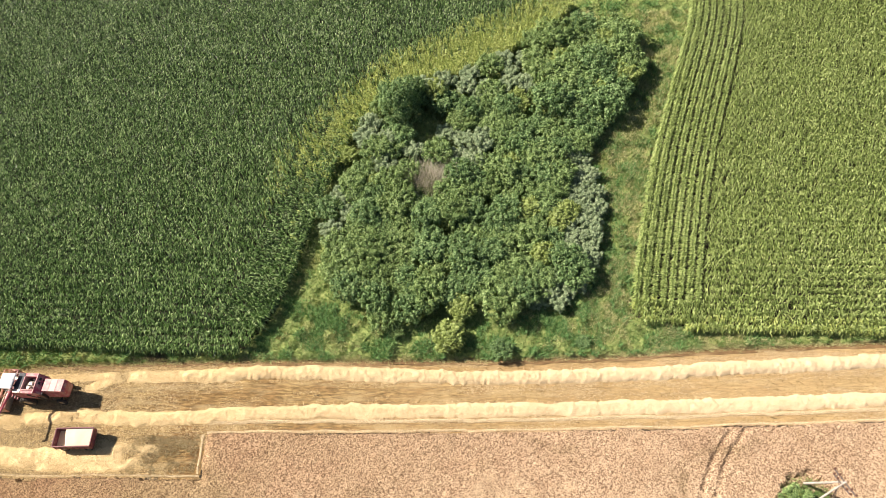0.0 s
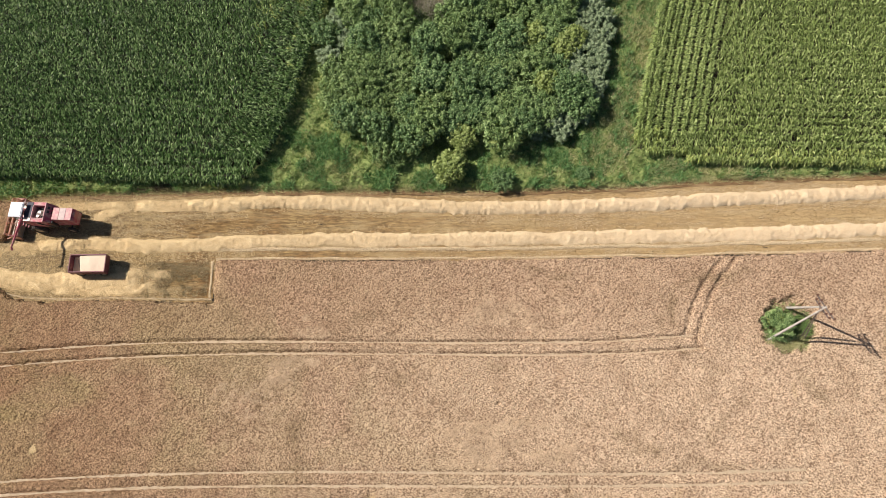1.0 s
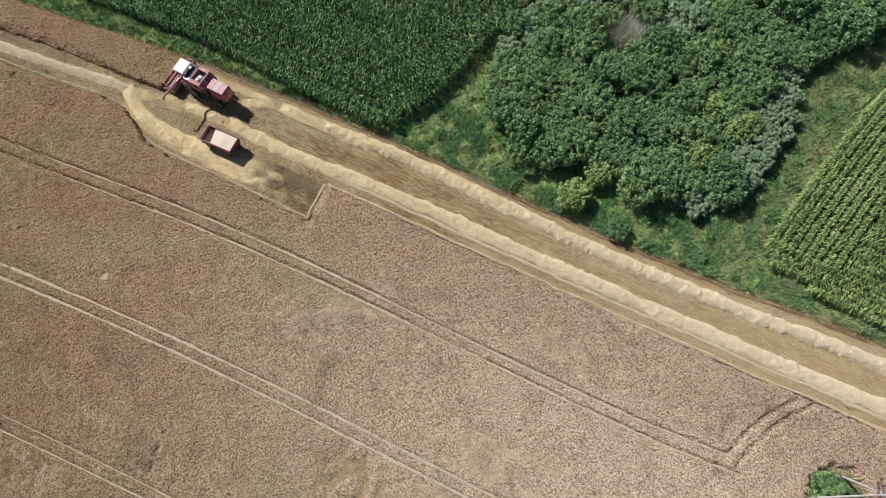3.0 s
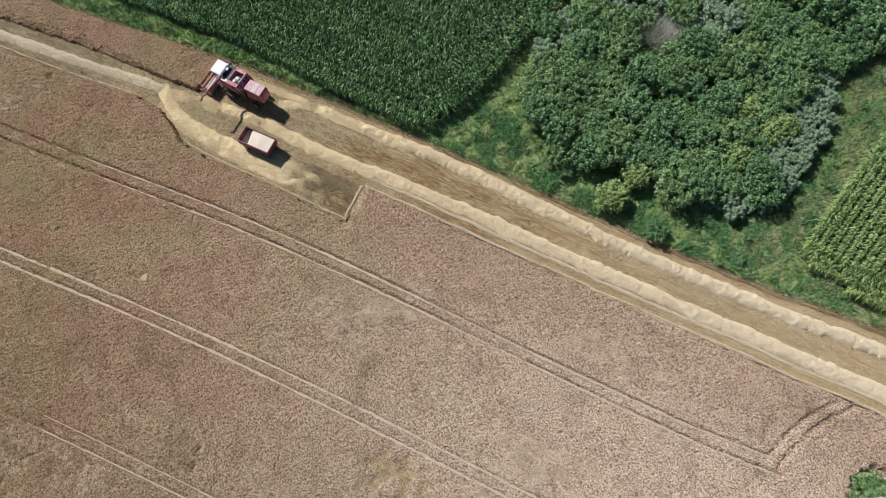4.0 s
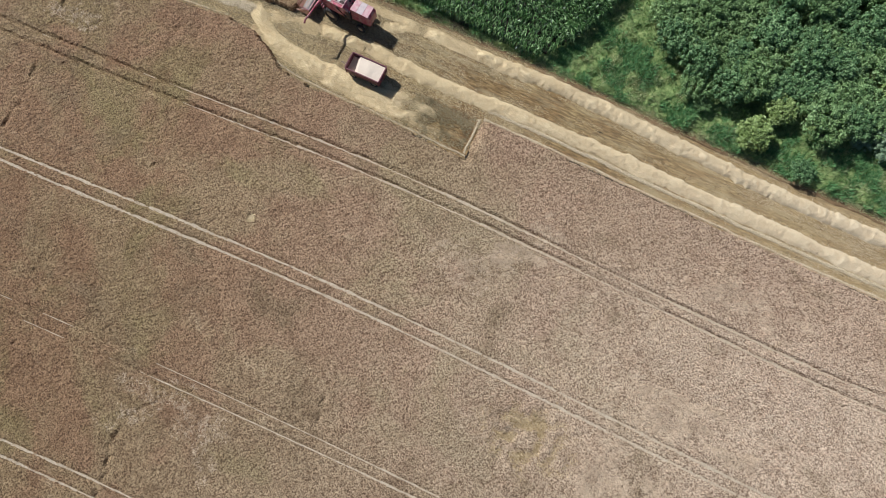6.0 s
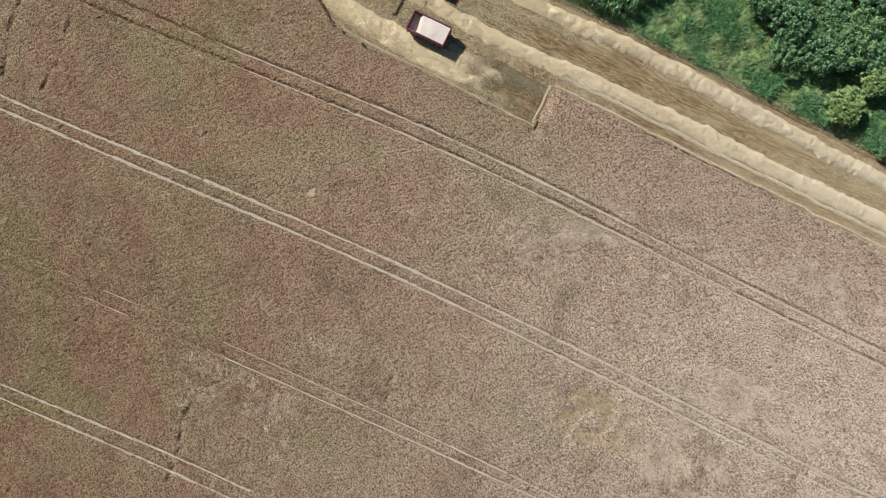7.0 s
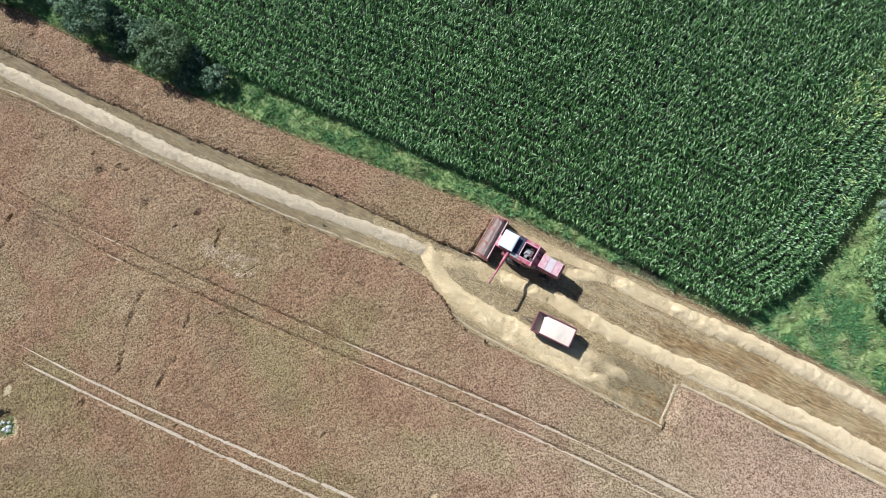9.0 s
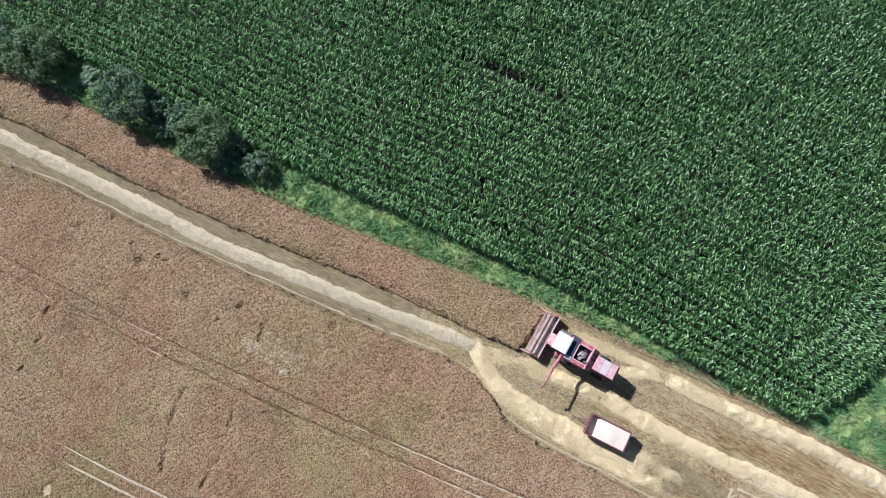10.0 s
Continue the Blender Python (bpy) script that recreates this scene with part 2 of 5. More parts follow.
DRYGRASS = material("dry grass", [(0.1, (0.33, 0.35, 0.15)), (0.6, (0.5, 0.48, 0.25)), (0.95, (0.66, 0.6, 0.38))], island=0.6, scale=0.3, trans=0.1)
FURROW = material("turned soil", [(0.35, (0.1, 0.058, 0.027)), (0.65, (0.25, 0.155, 0.075))], scale=3.5, detail=8, bump=0.8, stretch=(0.4, 2.0, 1), dirt=(0.36, 0.26, 0.14), dirt_scale=0.6, dirt_lo=0.52, dirt_hi=0.72)
LEAF_MID = material("shrub leaf", [(0.15, (0.054, 0.107, 0.035)), (0.52, (0.195, 0.3, 0.108)), (0.92, (0.4, 0.52, 0.235))], island=0.65, scale=0.3, rough=0.55, trans=0.15, spec=0.25, big=0.45, big_tint=(0.95, 0.88, 0.78), big_scale=0.16)
LEAF_DARK = material("dark shrub leaf", [(0.15, (0.037, 0.083, 0.03)), (0.52, (0.15, 0.255, 0.097)), (0.92, (0.33, 0.45, 0.205))], island=0.65, scale=0.3, rough=0.55, trans=0.15, spec=0.25)
LEAF_GREY = material("grey-green willow leaf", [(0.1, (0.12, 0.175, 0.095)), (0.5, (0.26, 0.35, 0.2)), (0.95, (0.48, 0.55, 0.36))], island=0.65, scale=0.3, rough=0.5, trans=0.15)
LEAF_LIME = material("yellow-green leaf", [(0.1, (0.1, 0.15, 0.035)), (0.5, (0.26, 0.335, 0.1)), (0.95, (0.43, 0.5, 0.2))], island=0.65, scale=0.3, rough=0.5, trans=0.15)
WEED = material("weed leaf", [(0.12, (0.055, 0.14, 0.05)), (0.55, (0.15, 0.3, 0.105)), (0.95, (0.34, 0.45, 0.2))], island=0.6, scale=0.3, trans=0.2)
LEAF_OLIVE = material("olive hedge leaf", [(0.12, (0.04, 0.064, 0.024)), (0.5, (0.105, 0.155, 0.06)), (0.95, (0.24, 0.31, 0.145))], island=0.6, scale=0.3, rough=0.5, trans=0.12)
LEAF_HEDGE = material("dark hedge leaf", [(0.12, (0.032, 0.055, 0.028)), (0.5, (0.088, 0.14, 0.068)), (0.95, (0.215, 0.29, 0.155))], island=0.65, scale=0.3, rough=0.45, trans=0.12)
DEADWEED = material("dead weed", [(0.1, (0.05, 0.032, 0.022)), (0.9, (0.24, 0.17, 0.115))], island=0.7, scale=0.5)
TWIG = material("dry twig", [(0.1, (0.42, 0.38, 0.3)), (0.9, (0.68, 0.63, 0.53))], island=0.7, scale=0.5)
BARK = material("bark", [(0.3, (0.06, 0.045, 0.03)), (0.7, (0.17, 0.13, 0.09))], scale=6.0, bump=0.6)


# ---- mesh helpers ----
def raw(name, v, f, mats, parent=None, slots=None, smooth=False):
    """One mesh object from arrays of corners and of faces that all have as many corners."""
    me = bpy.data.meshes.new(name)
    v, f = np.asarray(v, np.float32), np.asarray(f, np.int32)
    me.vertices.add(len(v))
    me.vertices.foreach_set("co", v.ravel())
    me.loops.add(f.size)
    me.loops.foreach_set("vertex_index", f.ravel())
    me.polygons.add(len(f))
    me.polygons.foreach_set("loop_start", np.arange(0, f.size, f.shape[1], dtype=np.int32))
    for m in (mats if isinstance(mats, (list, tuple)) else [mats]):
        me.materials.append(m)
    if slots is not None:
        me.polygons.foreach_set("material_index", np.asarray(slots, np.int32))
    me.polygons.foreach_set("use_smooth", np.full(len(f), smooth))
    me.update(calc_edges=True)
    ob = new(name, me)
    ob.parent = parent
    return ob


RNG = np.random.default_rng(7)
LATTICE = RNG.random((256, 256))


def rough2(x, y, size, octaves=3):
    """Smooth random heights, -1 to 1, with features of that size in metres."""
    total, amp, norm = 0.0, 1.0, 0.0
    for k in range(octaves):
        px, py = x / size + 17.3 * k, y / size + 9.1 * k
        ix, iy = np.floor(px).astype(int), np.floor(py).astype(int)
        fx, fy = px - ix, py - iy
        fx, fy = fx * fx * (3 - 2 * fx), fy * fy * (3 - 2 * fy)
        a, b = LATTICE[ix % 256, iy % 256], LATTICE[(ix + 1) % 256, iy % 256]
        c, d = LATTICE[ix % 256, (iy + 1) % 256], LATTICE[(ix + 1) % 256, (iy + 1) % 256]
        total = total + amp * ((a + (b - a) * fx) * (1 - fy) + (c + (d - c) * fx) * fy)
        norm += amp
        amp, size = amp * 0.5, size * 0.5
    return 2 * total / norm - 1


def inside(x, y, poly):
    res = np.zeros(np.shape(x), bool)
    for (x0, y0), (x1, y1) in zip(poly, poly[1:] + poly[:1]):
        if y0 != y1:
            res ^= ((y0 > y) != (y1 > y)) & (x < (x1 - x0) * (y - y0) / (y1 - y0) + x0)
    return res


def away(x, y, line):
    """Distance to a polyline."""
    best = np.full(np.shape(x), 1e9)
    for (x0, y0), (x1, y1) in zip(line, line[1:]):
        dx, dy = x1 - x0, y1 - y0
        t = np.clip(((x - x0) * dx + (y - y0) * dy) / (dx * dx + dy * dy), 0, 1)
        best = np.minimum(best, np.hypot(x - x0 - t * dx, y - y0 - t * dy))
    return best


def along(line, step):
    """Points every step metres along a smoothed polyline, with its normals."""
    p = np.array(line, float)
    for _ in range(2):
        p = np.concatenate([p[:1], np.stack([0.75 * p[:-1] + 0.25 * p[1:], 0.25 * p[:-1] + 0.75 * p[1:]], 1).reshape(-1, 2), p[-1:]])
    s = np.concatenate([[0], np.cumsum(np.hypot(*np.diff(p, axis=0).T))])
    q = np.arange(0, s[-1], step)
    c = np.stack([np.interp(q, s, p[:, 0]), np.interp(q, s, p[:, 1])], 1)
    t = np.gradient(c, axis=0)
    t /= np.linalg.norm(t, axis=1)[:, None]
    return c, np.stack([-t[:, 1], t[:, 0]], 1), q


def sheet(x0, x1, y0, y1, step, keep, height, name, mat, parent=None):
    """A grid of cells over a stretch of the plan; keep picks the cells, height lifts the corners."""
    nx, ny = int((x1 - x0) / step), int((y1 - y0) / step)
    gx, gy = np.meshgrid(x0 + step * np.arange(nx + 1), y0 + step * np.arange(ny + 1))
    idx = np.arange((nx + 1) * (ny + 1)).reshape(ny + 1, nx + 1)
    ok = keep(gx[:-1, :-1] + step / 2, gy[:-1, :-1] + step / 2)
    f = np.stack([idx[:-1, :-1], idx[:-1, 1:], idx[1:, 1:], idx[1:, :-1]], -1)[ok]
    cnt = np.zeros(idx.size, int)
    np.add.at(cnt, f.ravel(), 1)
    jx, jy = gx + RNG.uniform(-0.3, 0.3, gx.shape) * step, gy + RNG.uniform(-0.3, 0.3, gx.shape) * step
    z = height(gx, gy, (cnt.reshape(gx.shape) < 4))
    used = np.unique(f)
    remap = np.zeros(idx.size, int)
    remap[used] = np.arange(len(used))
    v = np.stack([jx, jy, z], -1).reshape(-1, 3)[used]
    return raw(name, v, remap[f], mat, parent, smooth=False)


def blades(name, x, y, z, mat, count, length, width, lean, parent=None, slots=None, heading=None):
    """Tufts: count upright tapering blades at each place, leaning outwards, or more or less the way of heading."""
    n = len(x)
    X, Y, Z = (np.repeat(a, count) for a in (x, y, np.broadcast_to(z, (n,))))
    N = n * count
    a = RNG.uniform(0, 2 * np.pi, N) if heading is None else np.repeat(heading, count) + RNG.normal(0, 0.75, N)
    ln = RNG.uniform(0.6, 1.2, N) * length
    le = RNG.uniform(*lean, N)
    dx, dy = np.cos(a), np.sin(a)
    w = width * RNG.uniform(0.7, 1.3, N)
    o = RNG.uniform(0, 0.35 * length, N)
    bx, by = X + o * dx, Y + o * dy
    tip = np.stack([bx + ln * np.sin(le) * dx, by + ln * np.sin(le) * dy, Z + ln * np.cos(le)], 1)
    l = np.stack([bx - w * dy, by + w * dx, Z], 1)
    r = np.stack([bx + w * dy, by - w * dx, Z], 1)
    v = np.stack([l, r, tip], 1).reshape(-1, 3)
    return raw(name, v, np.arange(3 * N).reshape(-1, 3), mat, parent, slots=None if slots is None else np.repeat(slots, count))


def part(name, bm, mat, parent, label="", smooth=False):
    """Links a bmesh as one mesh object under a thing or a part."""
    me = bpy.data.meshes.new(name)
    bm.to_mesh(me)
    bm.free()
    for m in (mat if isinstance(mat, (list, tuple)) else [mat]):
        me.materials.append(m)
    if smooth:
        me.polygons.foreach_set("use_smooth", np.full(len(me.polygons), True))
    ob = new(name, me)
    ob.parent = parent
    return tagged(ob, label)


def block(bm, x0, x1, y0, y1, z0, z1, bevel=0.02, turn=None):
    """A bevelled box, added to bm."""
    m = Matrix.Translation(((x0 + x1) / 2, (y0 + y1) / 2, (z0 + z1) / 2)) @ Matrix.Diagonal((x1 - x0, y1 - y0, z1 - z0, 1))
    if turn is not None:
        m = turn @ m
    vs = bmesh.ops.create_cube(bm, size=1.0, matrix=m)["verts"]
    if bevel:
        es = list({e for v in vs for e in v.link_edges})
        bmesh.ops.bevel(bm, geom=es, offset=bevel, segments=1, affect="EDGES", clamp_overlap=True)
    return bm


def prism(bm, profile, y0, y1):
    """A solid between y0 and y1 whose side is the outline profile of (x, z)."""
    a, b = [bm.verts.new((x, y0, z)) for x, z in profile], [bm.verts.new((x, y1, z)) for x, z in profile]
    bm.faces.new(a), bm.faces.new(b[::-1])
    for i in range(len(a)):
        j = (i + 1) % len(a)
        bm.faces.new((a[j], a[i], b[i], b[j]))
    bmesh.ops.recalc_face_normals(bm, faces=bm.faces)
    return bm


def rod(bm, p, q, r0, r1=None, seg=8):
    """A round bar from p to q that tapers from r0 to r1."""
    p, q = Vector(p), Vector(q)
    d = q - p
    m = Matrix.Translation((p + q) / 2) @ d.to_track_quat("Z", "Y").to_matrix().to_4x4()
    bmesh.ops.create_cone(bm, cap_ends=True, segments=seg, radius1=r0, radius2=r0 if r1 is None else r1, depth=d.length, matrix=m)
    return bm


# ---- plan: lines of the fields, metres ----
FIELD_EDGE = [(-109.4, 25.6), (-103.1, 26.4), (-96.3, 26.2), (-89.6, 25.9), (-83.2, 26.2), (-77.0, 26.4), (-71.0, 26.9), (-65.6, 27.4), (-60.2, 28.0), (-56.3, 28.25), (-53.2, 28.6), (-47.3, 29.3), (-41.5, 29.4), (-35.8, 29.4), (-28.0, 29.6), (-23.0, 29.55), (-12.3, 29.35), (-3.0, 29.25), (4.0, 29.15), (10.1, 29.3), (16.1, 29.4), (22.1, 29.9), (28.0, 30.1), (36.9, 30.3), (43.8, 30.5)]
STRIP_EDGE = [(-106.6, 21.6), (-100.1, 21.9), (-93.3, 21.5), (-87.0, 21.8), (-80.7, 22.0), (-74.7, 22.5), (-68.8, 23.0), (-62.9, 23.4), (-58.1, 23.5), (-51.3, 22.2)]
CUT_EDGE = [(-104.0, 17.5), (-97.8, 18.2), (-91.3, 18.2), (-85.0, 18.3), (-78.8, 18.6), (-72.8, 18.9), (-66.8, 19.2), (-61.0, 19.7), (-56.3, 20.3), (-52.9, 20.2), (-50.6, 19.1), (-48.1, 17.5), (-44.4, 17.1), (-39.4, 17.4), (-37.4, 17.3), (-26.9, 17.0), (-27.0, 21.5), (-19.8, 21.5), (-7.9, 21.4), (6.7, 21.3), (15.4, 21.5), (21.2, 21.4), (26.3, 21.7), (32.6, 21.7), (42.1, 22.0)]
SWATH_TOP = [(-37.1, 28.0), (-31.4, 27.75), (-26.5, 27.9), (-21.3, 28.15), (-16.5, 28.0), (-11.0, 27.75), (-8.1, 27.6), (-3.0, 27.3), (1.0, 27.12), (9.9, 27.1), (17.6, 27.3), (21.8, 27.5), (25.4, 27.8), (33.6, 28.0), (43.3, 28.4)]
SWATH_MID = [(-39.6, 23.5), (-32.1, 23.1), (-27.9, 23.4), (-20.0, 23.8), (-11.0, 23.7), (-2.0, 23.6), (9.8, 23.7), (21.4, 23.8), (30.1, 23.9), (38.7, 24.2), (42.6, 24.3)]
SWATH_WEST = [(-105.6, 19.8), (-99.0, 19.9), (-92.5, 20.0), (-86.0, 20.0), (-79.7, 20.0), (-73.8, 20.6), (-67.8, 21.1), (-62.0, 21.6), (-57.2, 22.2), (-53.4, 22.4)]
SWATH_BEND = [(-54.6, 22.9), (-52.7, 21.5), (-50.5, 20.0), (-47.3, 19.6), (-43.2, 19.4), (-38.6, 19.4), (-34.9, 19.9)]
CURVE_1 = [(25.8, 21.4), (24.5, 20.0), (23.1, 18.1), (22.0, 16.1), (21.4, 14.4), (21.0, 13.0)]
CURVE_2 = [(27.1, 21.4), (25.6, 19.6), (24.1, 17.5), (23.3, 15.8), (22.6, 14.1), (22.2, 12.7)]
CORN_WEST = [(-111.4, 31.1), (-105.0, 31.6), (-98.3, 31.5), (-89.6, 31.0), (-82.0, 30.9), (-75.5, 30.4), (-69.2, 30.1), (-61.7, 31.1), (-55.0, 31.5), (-49.2, 31.4), (-43.2, 30.9), (-37.5, 30.6), (-31.8, 30.4), (-26.1, 29.9), (-24.2, 30.6), (-21.0, 35.2), (-19.7, 40.1), (-18.1, 47.0), (-16.8, 51.9), (-15.8, 56.2), (-13.3, 61.7), (-9.0, 66.0), (-3.1, 68.8), (4.5, 72.6), (11.0, 77.3), (16.2, 82.9)]
YELLOW_IN = [(-24.2, 50.4), (-19.0, 60.0), (-9.2, 71.6), (2.4, 78.3), (13.0, 83.0)]
CORN_EAST = [(43.4, 31.0), (25.0, 31.7), (17.6, 33.5), (17.8, 35.5), (19.5, 42.7), (22.3, 53.2), (26.1, 64.1), (30.8, 76.4), (32.8, 83.3)]
COPSE = [(-14.2, 35.3), (-16.2, 39.6), (-16.9, 51.4), (-15.2, 57.5), (-10.6, 66.5), (-4.6, 68.8), (3.0, 72.7), (11.0, 76.8), (17.6, 81.0), (23.5, 77.3), (22.7, 68.7), (18.8, 61.0), (15.3, 55.6), (15.2, 48.0), (14.6, 42.6), (12.2, 37.5), (7.3, 34.1), (3.0, 33.9), (-1.9, 33.3), (-8.5, 32.4), (-11.7, 34.2)]
TRACK_A1 = [(-100.0, 9.5), (-89.0, 9.55), (-79.8, 9.65), (-71.8, 10.1), (-64.9, 10.6), (-58.5, 11.0), (-46.5, 11.9), (-41.0, 12.35), (-33.3, 12.72), (-24.0, 12.85), (-14.0, 12.78), (-2.4, 12.58), (12.0, 12.62), (22.0, 13.25)]
TRACK_A2 = [(-98.0, 8.2), (-87.7, 8.25), (-82.7, 8.22), (-76.6, 8.48), (-67.4, 8.95), (-58.9, 9.6), (-50.0, 10.25), (-45.5, 10.6), (-41.5, 10.95), (-33.0, 11.38), (-24.0, 11.6), (-14.0, 11.6), (-4.0, 11.48), (6.0, 11.36), (16.0, 11.5), (22.6, 12.0)]
TRACK_B1 = [(-95.0, -2.52), (-86.0, -2.99), (-77.0, -2.84), (-68.0, -2.33), (-59.0, -1.68), (-50.0, -1.01), (-41.0, -0.45), (-32.0, -0.04), (-23.0, 0.19), (-14.0, 0.27), (-5.0, 0.23), (4.0, 0.15), (13.0, 0.11), (22.0, 0.24), (31.0, 0.63)]
TRACK_B2 = [(-95.0, -4.03), (-86.0, -4.26), (-77.0, -4.01), (-68.0, -3.51), (-59.0, -2.95), (-50.0, -2.32), (-41.0, -1.7), (-32.0, -1.25), (-23.0, -1.08), (-14.0, -1.03), (-5.0, -1.0), (4.0, -1.0), (13.0, -0.93), (22.0, -0.78), (31.0, -0.5)]
TRACK_C1 = [(-72.0, -15.9), (-63.0, -15.2), (-54.0, -14.59), (-45.0, -14.07), (-36.0, -13.64), (-27.0, -13.3), (-18.0, -13.05), (-9.0, -12.89)]
TRACK_C2 = [(-72.0, -17.21), (-63.0, -16.54), (-54.0, -15.92), (-45.0, -15.37), (-36.0, -14.87), (-27.0, -14.43), (-18.0, -14.05), (-9.0, -13.73)]
TRACK_D1 = [(-70.0, -27.7), (-60.1, -27.04), (-51.4, -26.25), (-43.2, -25.66), (-35.6, -25.34)]
TRACK_D2 = [(-70.0, -28.9), (-59.5, -28.22), (-52.5, -27.66), (-43.1, -27.07), (-36.0, -26.75)]

# ---- ground ----
ground_v, ground_f = [(-2500, -2500, 0), (2500, -2500, 0), (2500, 2500, 0), (-2500, 2500, 0)], [(0, 1, 2, 3)]
ground = tagged(raw("ground", ground_v, ground_f, SOIL), "brown farm soil under the crops and verges", "ground", kind="structure")

EDGE = [(-160.0, 25.0)] + FIELD_EDGE + [(110.0, 32.0)]        # where the grass verge meets the grain field
CUT = [(-160.0, 16.5)] + CUT_EDGE + [(110.0, 24.0)]            # where the standing wheat meets the stubble
WHEAT_MAIN = CUT + [(110.0, -70.0), (-160.0, -70.0)]
WHEAT_STRIP = [(-160.0, 21.0)] + STRIP_EDGE[:-1] + [(-50.2, 23.8), (-49.4, 28.4)] + [p for p in EDGE if p[0] < -52][::-1]
FIELD = EDGE + [(110.0, -70.0), (-160.0, -70.0)]
DEPTHS = (0.55, 0.55, 0.28, 0.28, 0.2, 0.2, 0.32, 0.32)  # how deep each wheel track is pressed
FLOORS = ((0.26, 0.125), (0.26, 0.125), (0.52, 0.16), (0.52, 0.16), (0.54, 0.075), (0.54, 0.09), (0.5, 0.13), (0.5, 0.13))  # height and half width of the trodden straw
PAIRS = [TRACK_A1, TRACK_A2, TRACK_B1, TRACK_B2, TRACK_C1, TRACK_C2, TRACK_D1, TRACK_D2]
CURVES = [CURVE_1, CURVE_2]
POLE_AT = (31.3, 14.3)
GAPS = [[(-71.7, 7.6), (-71.0, 4.9), (-70.7, 2.6), (-70.6, -0.7)], [(-59.6, -8.8), (-59.5, -10.6), (-59.6, -11.8)], [(-43.6, -14.9), (-42.4, -16.9), (-44.4, -19.7), (-44.3, -22.6), (-43.4, -25.2), (-42.9, -27.9)],
        [(-28.6, -8.3), (-28.4, -11.1), (-28.1, -12.4)], [(-73.0, 16.9), (-72.4, 13.4), (-72.1, 10.3)], [(-76.4, 6.7), (-76.2, 3.3), (-74.6, -1.1)]]  # narrow gaps in the crop
STONES_AT = (-81.9, -10.1)


def gap_depth(x, y):
    """How far the standing crop is pressed down, 0 to 1, in wheel tracks and round the pole."""
    d = np.zeros(x.shape)
    for ln, deep in zip(PAIRS, DEPTHS):
        d = np.maximum(d, deep * np.clip((x + 118.0) / 45.0, 0.3, 1) * np.clip((0.3 - away(x, y, ln)) / 0.16, 0, 1) * np.clip(0.9 + 0.3 * rough2(x, y, 5.0), 0.6, 1))
    for ln in CURVES:
        d = np.maximum(d, 0.48 * np.clip((0.32 - away(x, y, ln)) / 0.16, 0, 1) * np.clip(0.8 + 0.5 * rough2(x, y, 0.8), 0.3, 1))
    for ln in GAPS:
        d = np.maximum(d, 0.42 * np.clip((0.26 - away(x + 0.3 * rough2(x, y, 1.5), y, ln)) / 0.14, 0, 1) * np.clip(0.35 + 1.5 * rough2(x, y, 1.0), 0, 1))
    d = np.maximum(d, np.clip((2.9 + 0.5 * rough2(x, y, 0.9) - np.hypot(x - POLE_AT[0], y - POLE_AT[1])) / 0.4, 0, 1))
    d = np.maximum(d, np.clip((1.55 + 0.4 * rough2(x, y, 0.9) - np.hypot(x - STONES_AT[0], y - STONES_AT[1])) / 0.4, 0, 1))
    return d


LODGED = [(-10.0, -4.6, 4.2, 3.2, 0.9), (-43.2, 2.3, 0.45, 0.4, 0.75), (-83.3, -7.0, 0.6, 0.5, 0.75), (-60.0, 16.7, 0.4, 0.4, 1.0), (-80.4, 14.3, 0.6, 0.5, 1.0), (-86.3, 15.2, 0.6, 0.5, 1.0), (-66.7, 18.0, 0.4, 0.4, 1.0), (-93.6, 15.5, 0.5, 0.4, 1.0),
          (-76.3, -4.9, 0.4, 0.35, 1.0), (-75.5, 15.8, 0.3, 0.4, 0.9)]  # flattened spots: place, radii, depth


def crop_height(x, y, rim):
    z = 0.66 + 0.06 * rough2(x, y, 6.0) + 0.02 * rough2(x + 40, y, 1.6, 2) + RNG.normal(0, 0.018, x.shape)
    holes = rough2(x + 11, 0.55 * y, 0.75, 2) + 0.22 * rough2(x, y, 11.0)
    z = z - 0.3 * np.clip((holes - 0.74 - 0.16 * np.clip((x + 72) / 26, 0, 1)) / 0.14, 0, 1)
    for px, py, rx, ry, depth in LODGED:
        r = np.hypot((x - px) / rx, (y - py) / ry) + 0.35 * rough2(x, y, 1.2)
        z = z * (1 - depth * np.clip(1.3 - r, 0, 1) * (0.5 + 0.5 * rough2(x, y, 0.8, 2)))
    z = z * (1 - 0.88 * gap_depth(x, y))
    z = z * (0.35 + 0.65 * np.clip(away(x, y, STRIP_EDGE) / (0.75 + 0.4 * rough2(x, y, 1.5, 2)), 0, 1))  # the last rows before the cut lean over
    z = z * (0.35 + 0.65 * np.clip(away(x, y, CUT_EDGE[15:17]) / 0.8, 0, 1))
    return np.where(rim, 0.03, np.maximum(z, 0.06))


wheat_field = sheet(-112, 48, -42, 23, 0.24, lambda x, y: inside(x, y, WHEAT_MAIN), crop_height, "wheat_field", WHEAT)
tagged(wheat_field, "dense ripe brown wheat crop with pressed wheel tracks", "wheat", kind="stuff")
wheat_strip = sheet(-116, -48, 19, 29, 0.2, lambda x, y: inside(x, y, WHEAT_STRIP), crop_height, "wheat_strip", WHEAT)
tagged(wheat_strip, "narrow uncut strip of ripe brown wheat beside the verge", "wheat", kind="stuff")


def scatter(n, x0, x1, y0, y1, ok):
    x, y = RNG.uniform(x0, x1, n), RNG.uniform(y0, y1, n)
    k = ok(x, y)
    return x[k], y[k]


